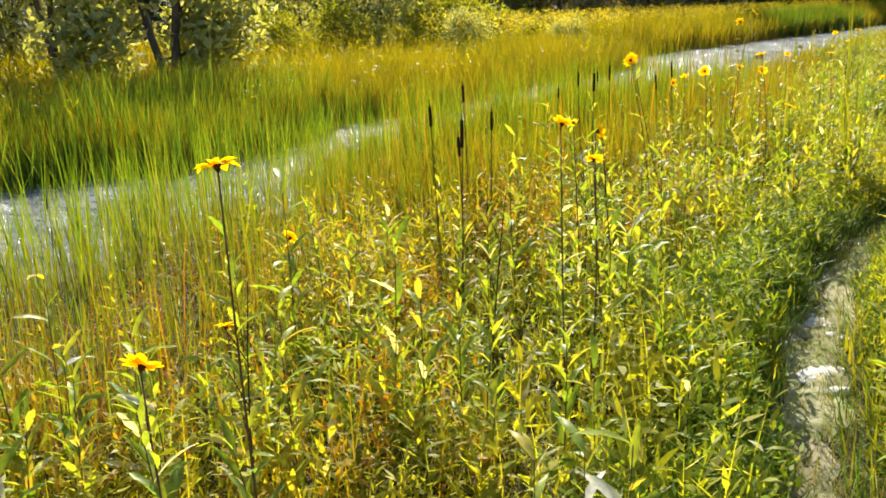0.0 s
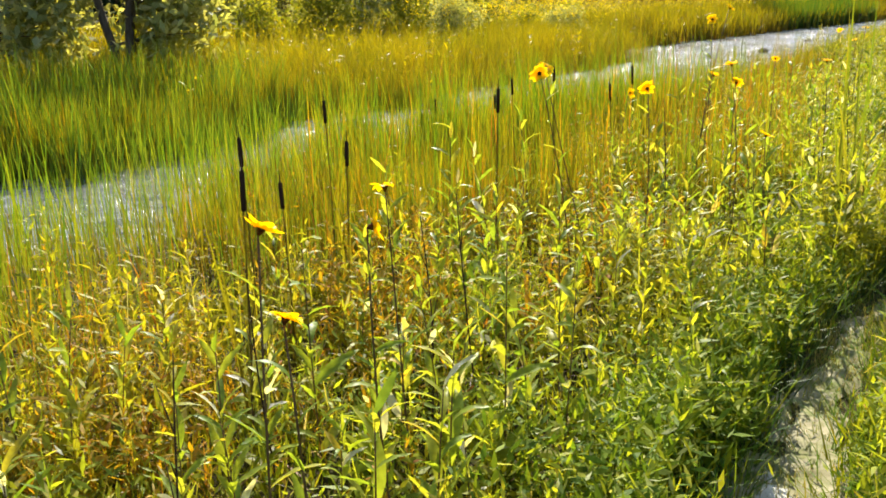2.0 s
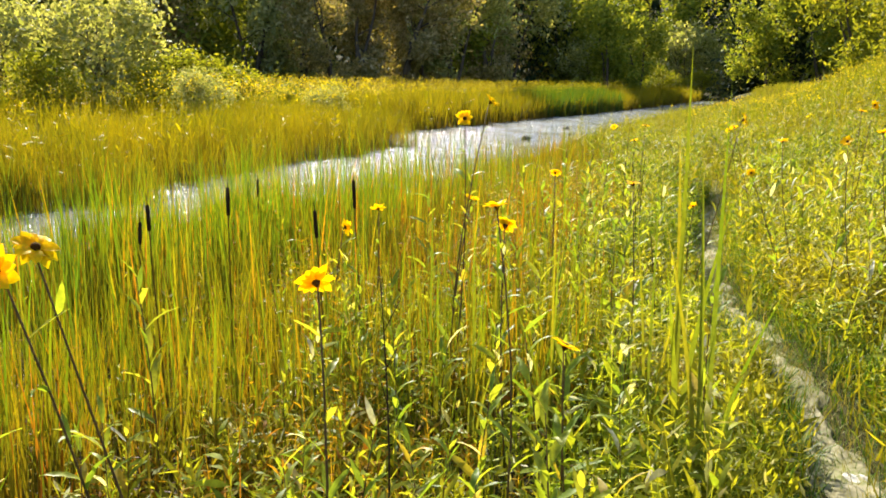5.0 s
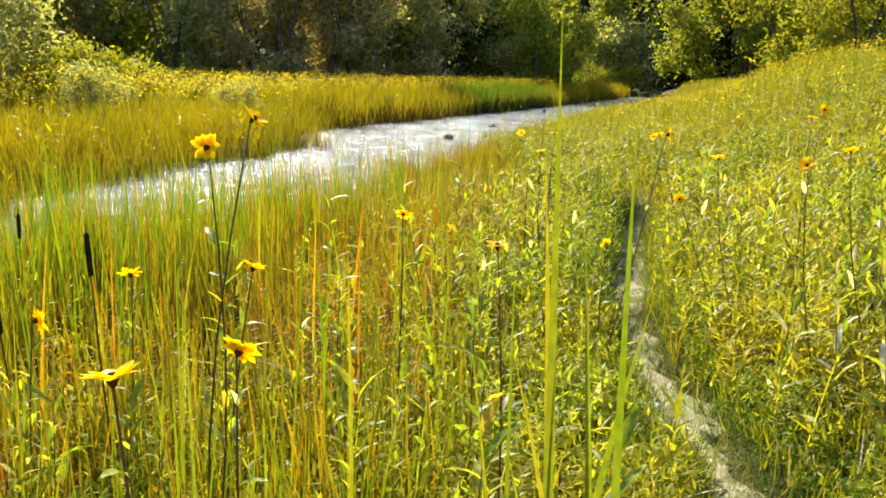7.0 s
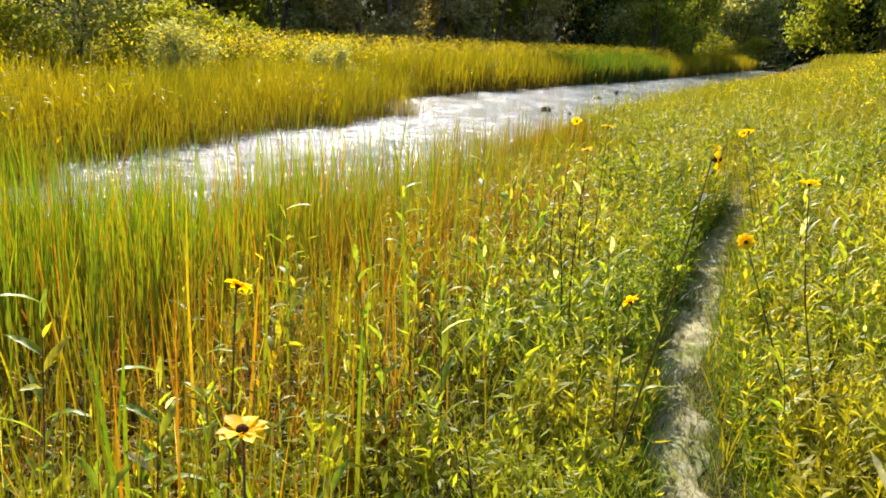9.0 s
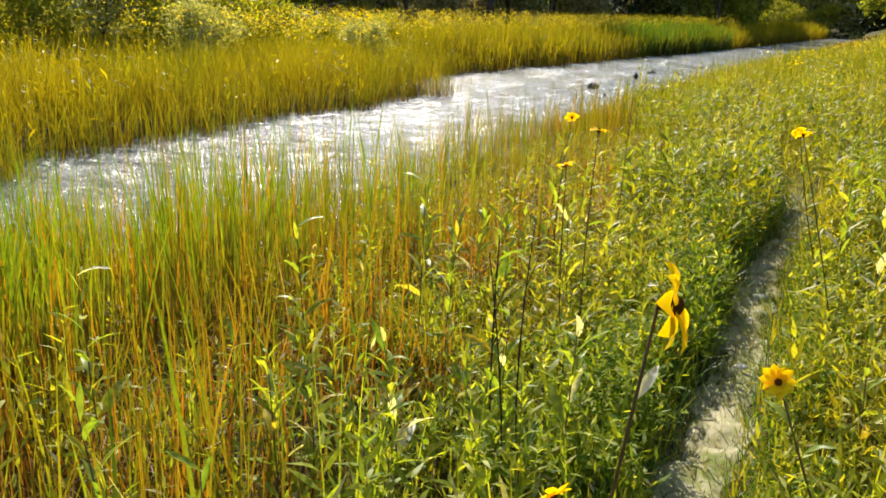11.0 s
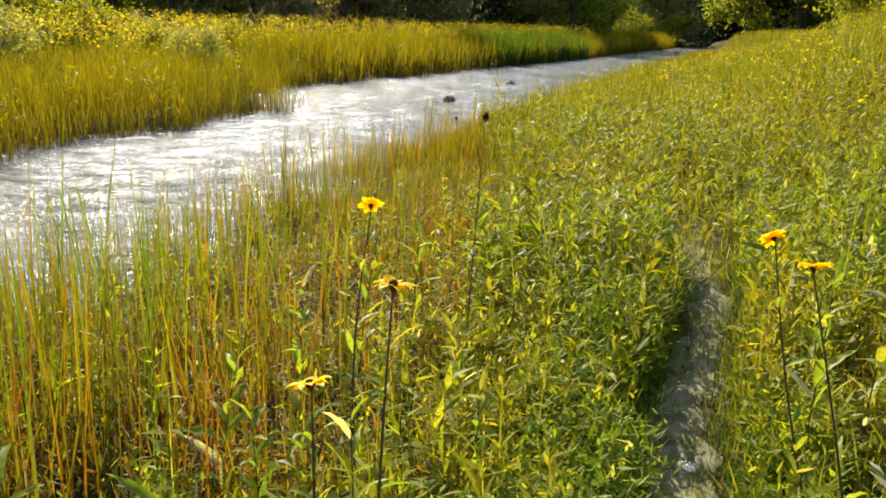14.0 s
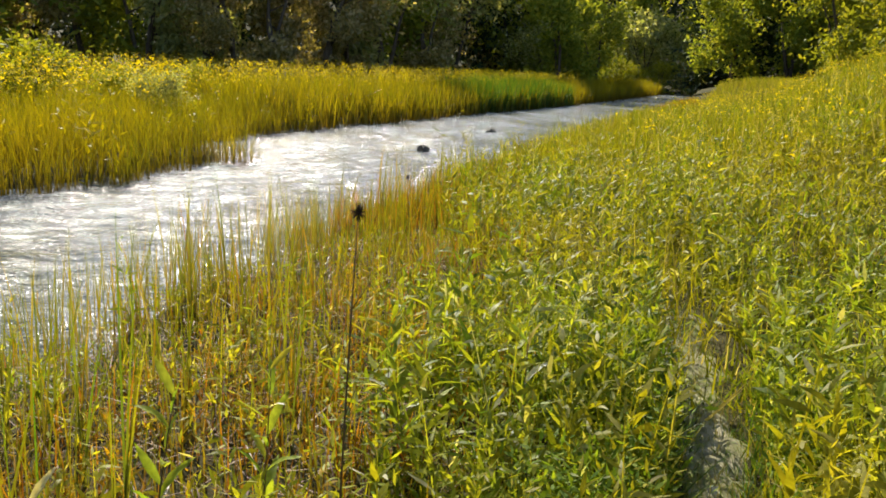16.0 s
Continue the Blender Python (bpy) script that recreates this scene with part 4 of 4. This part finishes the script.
def disc_mesh():
    v, f = [(0, 0, 0.010)], []
    rings = ((0.004, 0.0095), (0.0085, 0.006), (0.0095, 0.0), (0.006, -0.008), (0.0025, -0.014))
    for r, z in rings:
        for k in range(10):
            b = 2 * math.pi * k / 10
            v.append((math.cos(b) * r, math.sin(b) * r, z))
    for k in range(10):
        f.append((0, 1 + k, 1 + (k + 1) % 10))
    for i in range(len(rings) - 1):
        for k in range(10):
            p, q = 1 + 10 * i + k, 1 + 10 * i + (k + 1) % 10
            f += [(p, p + 10, q + 10), (p, q + 10, q)]
    return np_mesh("disc", np.array(v), np.array(f), M_disc)


PETAL = [petal_mesh(b) for b in (-0.3, 0.3, 0.9)]
DISC = disc_mesh()


def ground_at(u, v):
    return float(land(u, v))


def stem_points(foot, top, r, sag=0.05):
    d = top - foot
    side = Vector((r.uniform(-1, 1), r.uniform(-1, 1), 0)) * sag * d.length
    return [foot.lerp(top, s) + side * math.sin(math.pi * s) for s in (0, 0.2, 0.4, 0.6, 0.8, 1.0)]


def along(pts, s):
    k = min(len(pts) - 2, int(s * (len(pts) - 1)))
    return pts[k].lerp(pts[k + 1], s * (len(pts) - 1) - k)


def add_leaves(root, pts, count, s0, s1, scale, r, choose=(0, 1, 2, 3)):
    spin = r.uniform(0, 6.28)
    for k in range(count):
        s = s0 + (s1 - s0) * k / max(1, count - 1)
        a = spin + k * 2.4 + r.uniform(-0.3, 0.3)
        size = scale * (1.1 - 0.5 * s) * r.uniform(0.7, 1.15)
        ob = part("leaf", LEAF[r.choice(choose)], root)
        ob.matrix_basis = (Matrix.Translation(along(pts, s)) @ Matrix.Rotation(a, 4, "Z") @ Matrix.Rotation(r.uniform(0.3, 1.05), 4, "X")
                           @ Matrix.Rotation(r.uniform(-0.6, 0.6), 4, "Y") @ Matrix.Diagonal((size, size, size, 1)))


def sunflower(u, v, z, face, seed, size=1.0, lean=(0.0, 0.0), leaf_count=9, label="wild sunflower with yellow rays and a dark brown centre"):
    """Wild sunflower whose head is at u, v, z; face: the way the head looks; lean: foot's offset from the head."""
    r = random.Random(seed)
    uf, vf = u + lean[0] + r.uniform(-0.06, 0.06), v + lean[1] + r.uniform(-0.06, 0.06)
    x, y = xy(uf, vf)
    foot = Vector((x, y, ground_at(uf, vf)))
    root = tagged(new("wild_sunflower"), label, "flower", "wild sunflowers in the meadow")
    root.location = foot
    hx, hy = xy(u, v)
    top = Vector((hx, hy, z)) - foot
    turn = aim(face, r.uniform(0, 6))
    neck = top - turn.to_3x3() @ Vector((0, 0, 0.013 * size))
    pts = stem_points(Vector((0, 0, -0.03)), neck, r, 0.04)
    sv, st = tube(pts, [0.0042, 0.004, 0.0037, 0.0033, 0.0028, 0.0022], 6)
    part("stem", np_mesh("stem", sv, st, M_stem), root, "dark reddish-brown stem")
    head = part("flower_head", DISC, root, "dark brown domed flower centre")
    head.matrix_basis = Matrix.Translation(top) @ turn @ Matrix.Diagonal((size, size, size, 1))
    n = r.randint(10, 13)
    kind = r.randint(0, 2)
    for k in range(n):
        if r.random() < 0.06:
            continue
        p = part("petal", PETAL[kind if r.random() < 0.7 else r.randint(0, 2)], head, "" if k else "bright yellow ray petal")
        p.matrix_basis = Matrix.Rotation(2 * math.pi * k / n + r.uniform(-0.1, 0.1), 4, "Z") @ Matrix.Rotation(r.uniform(-0.2, 0.2), 4, "X") @ Matrix.Diagonal((1, r.uniform(0.85, 1.15), 1, 1))
    if leaf_count:
        add_leaves(root, pts, leaf_count, 0.22, 0.9, 0.95, r)
    return root


UP, TO_SUN, TO_EYE, RIGHT = (0.1, 0.25, 0.95), (0.0, 0.75, 0.6), (-0.25, -0.9, 0.3), (0.85, 0.4, 0.2)
FLOWERS_START = [(0.05, 2.06, 1.36), (-0.00, 2.31, 0.89), (0.96, 2.96, 0.57), (1.91, 3.39, 0.64), (1.96, 2.01, 1.21), (2.33, 1.98, 1.13), (1.79, 1.82, 1.10), (2.87, 2.29, 1.10), (5.25, 2.13, 1.18), (6.22, 1.88, 1.24)]
FLOWERS_MIDDLE = [(6.86, 1.96, 1.07), (5.97, 1.61, 0.85), (7.45, 2.88, 0.92), (8.06, 2.91, 0.93), (7.78, 1.48, 1.16), (8.58, 1.96, 1.12), (7.81, 2.31, 1.04), (10.16, 1.09, 0.74), (11.52, -0.31, 1.44), (12.17, -0.55, 1.48)]
FLOWERS_END = [(12.57, 1.51, 1.23), (12.35, 1.61, 1.09), (13.62, 1.88, 1.16)]
for i, (u, v, z) in enumerate(FLOWERS_START + FLOWERS_MIDDLE + FLOWERS_END):
    r = random.Random(100 + i)
    base = (UP, TO_SUN, UP, TO_SUN, UP, RIGHT, UP)[i % 7]
    sunflower(u, v, z, Vector(base) + Vector((r.uniform(-0.4, 0.4), r.uniform(-0.3, 0.3), 0)), 300 + i, r.uniform(0.9, 1.15), (r.uniform(-0.1, 0.1), r.uniform(-0.1, 0.1)))
# paired heads that face the walker
sunflower(4.69, 2.52, 1.30, TO_EYE, 401, 1.15, (0.25, -0.1))
sunflower(4.82, 2.54, 1.32, (0.3, -0.5, 0.75), 402, 1.05, (0.2, -0.2), 4)
sunflower(7.36, 2.25, 1.48, (-0.2, -0.7, 0.5), 403, 1.0, (0.1, 0.1))
sunflower(7.43, 2.14, 1.56, (0.6, -0.1, 0.75), 404, 1.1, (0.05, 0.2), 4)
# beside the path's far half, leaning over it
sunflower(9.53, 0.82, 1.42, (0.85, -0.38, 0.15), 405, 1.35, (0.35, 0.25), 5, "large wild sunflower head turned sideways above the path edge")
sunflower(10.42, 0.66, 0.98, (-0.5, -0.6, 0.5), 406, 0.95, (0.2, -0.35))
sunflower(13.08, 0.60, 1.21, UP, 407, 1.1, (0.1, -0.25))
sunflower(13.61, 0.61, 1.155, TO_SUN, 408, 1.0, (0.1, -0.3))
sunflower(9.37, 0.20, 1.30, (-0.6, -0.3, 0.6), 410, 1.0, (0.1, -0.25))
sunflower(9.71, -0.08, 1.35, UP, 411, 1.0, (0.1, -0.25))
sunflower(10.59, 0.43, 1.22, UP, 413, 1.0, (0.1, -0.25))


def cattail(u, v, top, seed):
    """Cattail: straight stalk, dark velvety spike with a thin bare tip, two or three long blades."""
    r = random.Random(seed)
    x, y = xy(u, v)
    z0 = ground_at(u, v)
    root = tagged(new("cattail"), "cattail with a dark brown spike among green reeds", "cattail", "cattails in the reed bed")
    root.location = (x, y, z0)
    h = top - z0
    tip = Vector((r.uniform(-0.06, 0.06), r.uniform(-0.06, 0.06), h))
    pts = stem_points(Vector((0, 0, -0.03)), tip, r, 0.01)
    sv, st = tube(pts, [0.005, 0.0048, 0.0045, 0.004, 0.0035, 0.003], 6)
    part("stalk", np_mesh("stalk", sv, st, M_reed), root)
    ln = r.uniform(0.12, 0.17)
    d = (tip - pts[-2]).normalized()
    a, b = tip - d * ln, tip
    sv, st = tube([a, a + d * 0.006, a.lerp(b, 0.5), b - d * 0.008, b, b + d * 0.05], [0.004, 0.0095, 0.0105, 0.0095, 0.003, 0.001], 10)
    me = np_mesh("spike", sv, st, M_spike)
    me.shade_smooth()
    part("spike", me, root, "velvety dark brown seed spike")
    for k in range(3):
        bv, bt, al = blades(np.zeros((1, 3)), np.array([h * r.uniform(0.8, 1.1)]), np.array([0.014]), np.array([r.uniform(0, 6.28)]), np.array([0.06]), np.array([r.uniform(0.1, 0.4)]), 5)
        part("blade", np_mesh("blade", bv, bt, M_reed, al), root)


for i, (u, v, top) in enumerate([(2.92, 2.99, 1.09), (4.91, 2.87, 1.20), (7.49, 3.55, 1.10), (3.75, 7.58, 0.29), (3.60, 3.32, 0.90), (3.53, 3.44, 1.10), (4.16, 3.38, 1.00), (4.55, 3.76, 1.15), (9.27, 4.26, 0.92), (7.50, 4.13, 0.87), (8.85, 5.49, 0.66), (7.06, 3.69, 1.06), (8.01, 2.98, 1.10), (7.58, 3.04, 0.99)]):
    cattail(u, v, top, 500 + i)


def leafy_plant(seed, h):
    r = random.Random(seed)
    root = tagged(new("leafy_plant"), "young wild sunflower plant with bright lance-shaped leaves", "plant", "leafy plants beside the path")
    pts = stem_points(Vector((0, 0, -0.03)), Vector((r.uniform(-0.08, 0.08), r.uniform(-0.08, 0.08), h)), r, 0.04)
    sv, st = tube(pts, [0.0035, 0.0033, 0.003, 0.0027, 0.0022, 0.0015], 5)
    part("stem", np_mesh("stem", sv, st, M_stem), root)
    add_leaves(root, pts, 16, 0.15, 1.0, 1.36, r, (0, 0, 1, 1, 2, 3))
    return root


BASES = [leafy_plant(600 + i, 0.55 + 0.07 * i) for i in range(6)]
r = random.Random(77)
placed = 0
while placed < 385:
    u, v = r.uniform(-0.2, 16.5), r.uniform(-2.2, 3.6)
    d = v - float(path_line(u))
    if abs(d) < 0.3 or (u > 8 and r.random() < 0.4) or walked_off(u, v) < 0.21 or d > 3.2 - 0.1 * u or r.random() > (0.9 if d > 0 else 0.85):
        continue
    x, y = xy(u, v)
    m = pose(x, y, ground_at(u, v), 0, 0, r.uniform(0, 360))
    s = r.uniform(0.75, 1.15)
    b = BASES[placed % 6]
    if placed < 6:
        b.matrix_basis = m
    else:
        copy_thing(b, m).scale = (s, s, s)
    placed += 1


def tall_shoot(u, v, top, w, seed, label):
    r = random.Random(seed)
    x, y = xy(u, v)
    z = ground_at(u, v)
    root = tagged(new("tall_reed"), label, "reed", "tall single reeds")
    root.location = (x, y, z)
    for k in range(4):
        h = (top - z) * (1.0, 0.86, 0.72, 0.6)[k]
        bv, bt, al = blades(np.array([[r.uniform(-0.02, 0.02), r.uniform(-0.02, 0.02), -0.02]]), np.array([h]), np.array([w]), np.array([r.uniform(0, 6.28)]), np.array([0.005 + 0.03 * k]), np.array([0.01 + 0.12 * k]), 6, np.array([r.uniform(0.0, 0.7)]))
        part("blade", np_mesh("blade", bv, bt, M_tall, al), root)


for i, (u, v, top, w) in enumerate([(6.75, 1.245, 1.84, 0.026), (6.61, 1.14, 1.69, 0.022), (6.88, 1.36, 1.39, 0.014), (7.16, 1.77, 1.30, 0.013), (6.88, 2.10, 1.25, 0.012), (7.53, 2.47, 1.21, 0.013), (15.15, 2.62, 1.35, 0.012), (16.36, 2.48, 1.3, 0.008), (15.86, 3.26, 0.95, 0.012), (14.6, 2.3, 1.0, 0.01)]):
    tall_shoot(u, v, top, w, 700 + i, "tall upright yellow-green reed above the sedge")


def dead_stem(u, v, top, seed, heads=0):
    r = random.Random(seed)
    x, y = xy(u, v)
    z = ground_at(u, v)
    root = tagged(new("dead_stem"), "bare dark dead stem standing in the meadow" if not heads else "dry dark stem with a round spiky seed head", "dead plant", "dead stems")
    root.location = (x, y, z)
    pts = stem_points(Vector((0, 0, -0.03)), Vector((r.uniform(-0.1, 0.1), r.uniform(-0.1, 0.1), top - z)), r, 0.03)
    sets = [tube(pts, [0.004, 0.0038, 0.0035, 0.003, 0.0025, 0.0015], 6)]
    ends = [pts[-1]]
    for k in range(3):
        p = along(pts, 0.55 + 0.12 * k)
        a = r.uniform(0, 6.28)
        q = p + Vector((math.sin(a) * 0.06, math.cos(a) * 0.06, r.uniform(0.08, 0.15)))
        sets.append(tube([p, p.lerp(q, 0.5), q], [0.002, 0.0017, 0.001], 5))
        ends.append(q)
    sv, st = join(*sets)
    part("stem", np_mesh("stem", sv, st, M_stem if heads else M_deadwood), root)
    for k in range(heads):
        g = np.random.default_rng(seed + k)
        n = 160
        c = np.array(ends[k])
        d = g.normal(0, 1, (n, 3))
        d /= np.linalg.norm(d, axis=1)[:, None]
        d[:, 2] *= 1.3
        sd = np.cross(d, g.normal(0, 1, (n, 3)))
        sd /= np.linalg.norm(sd, axis=1)[:, None]
        bv = np.stack([c + sd * 0.003, c - sd * 0.003 + 0 * d, c + d * g.uniform(0.016, 0.03, n)[:, None]], 1).reshape(-1, 3)
        part("seed_head", np_mesh("seed_head", bv, np.arange(3 * n).reshape(-1, 3), M_deadwood), root, "dark spiky round seed head")


for i, (u, v, top) in enumerate([(11.26, 1.47, 1.05), (11.22, 1.52, 0.98), (11.50, 1.66, 0.95), (3.38, 2.22, 0.98), (3.21, 2.36, 0.92), (0.32, 2.28, 0.98), (1.94, 2.35, 0.92), (2.68, 2.66, 0.86), (6.12, 2.23, 1.03), (8.79, 1.31, 0.74)]):
    dead_stem(u, v, top, 800 + i)
dead_stem(15.02, 1.80, 1.32, 850, 1)
dead_stem(21.5, 3.1, 0.6, 860, 1)


# ---- stones ----
def stone(u, v, a, b, h, mat, name, label, seed, z=None):
    r = random.Random(seed)
    bm = bmesh.new()
    bmesh.ops.create_icosphere(bm, subdivisions=2, radius=1)
    off = Vector((r.uniform(0, 50), r.uniform(0, 50), 0))
    for q in bm.verts:
        k = 1 + 0.35 * noise.noise(q.co * 1.6 + off) + 0.12 * noise.noise(q.co * 4 + off)
        q.co = Vector((q.co.x * a * k, q.co.y * b * k, max(-0.5, q.co.z) * h * k))
    me = bpy.data.meshes.new(name)
    bm.to_mesh(me)
    bm.free()
    me.materials.append(mat)
    x, y = xy(u, v)
    ob = new(name, me)
    ob.matrix_basis = pose(x, y, (ground_at(u, v) if z is None else z) + 0.012, 0, 0, r.uniform(0, 360))
    return tagged(ob, label, "stone", "pale stones in the path" if z is None else "rocks in the river")


for i, (u, v, a, b) in enumerate([(3.45, 1.10, 0.12, 0.085), (2.72, 1.05, 0.14, 0.075), (2.95, 1.10, 0.09, 0.05), (3.26, 1.02, 0.06, 0.05), (3.62, 1.17, 0.07, 0.04), (2.55, 0.96, 0.05, 0.04),
                                  (7.25, 0.45, 0.06, 0.07), (9.7, 0.80, 0.06, 0.07), (13.0, 0.76, 0.045, 0.05), (13.9, 0.74, 0.04, 0.04), (16.3, 0.48, 0.05, 0.04), (15.2, 0.66, 0.04, 0.05), (14.4, 0.70, 0.05, 0.06)]):
    stone(u, v, a, b, 0.02, M_chalk, "path_stone", "flat pale clay-white stone worn into the path", 900 + i)
stone(35.5, 6.2, 0.22, 0.16, 0.22, M_rock, "river_rock", "small dark wet rock breaking the river surface", 950, WATER - 0.05)
stone(44, 5.6, 0.25, 0.16, 0.16, M_rock, "river_rock", "small dark wet rock breaking the river surface", 951, WATER - 0.05)
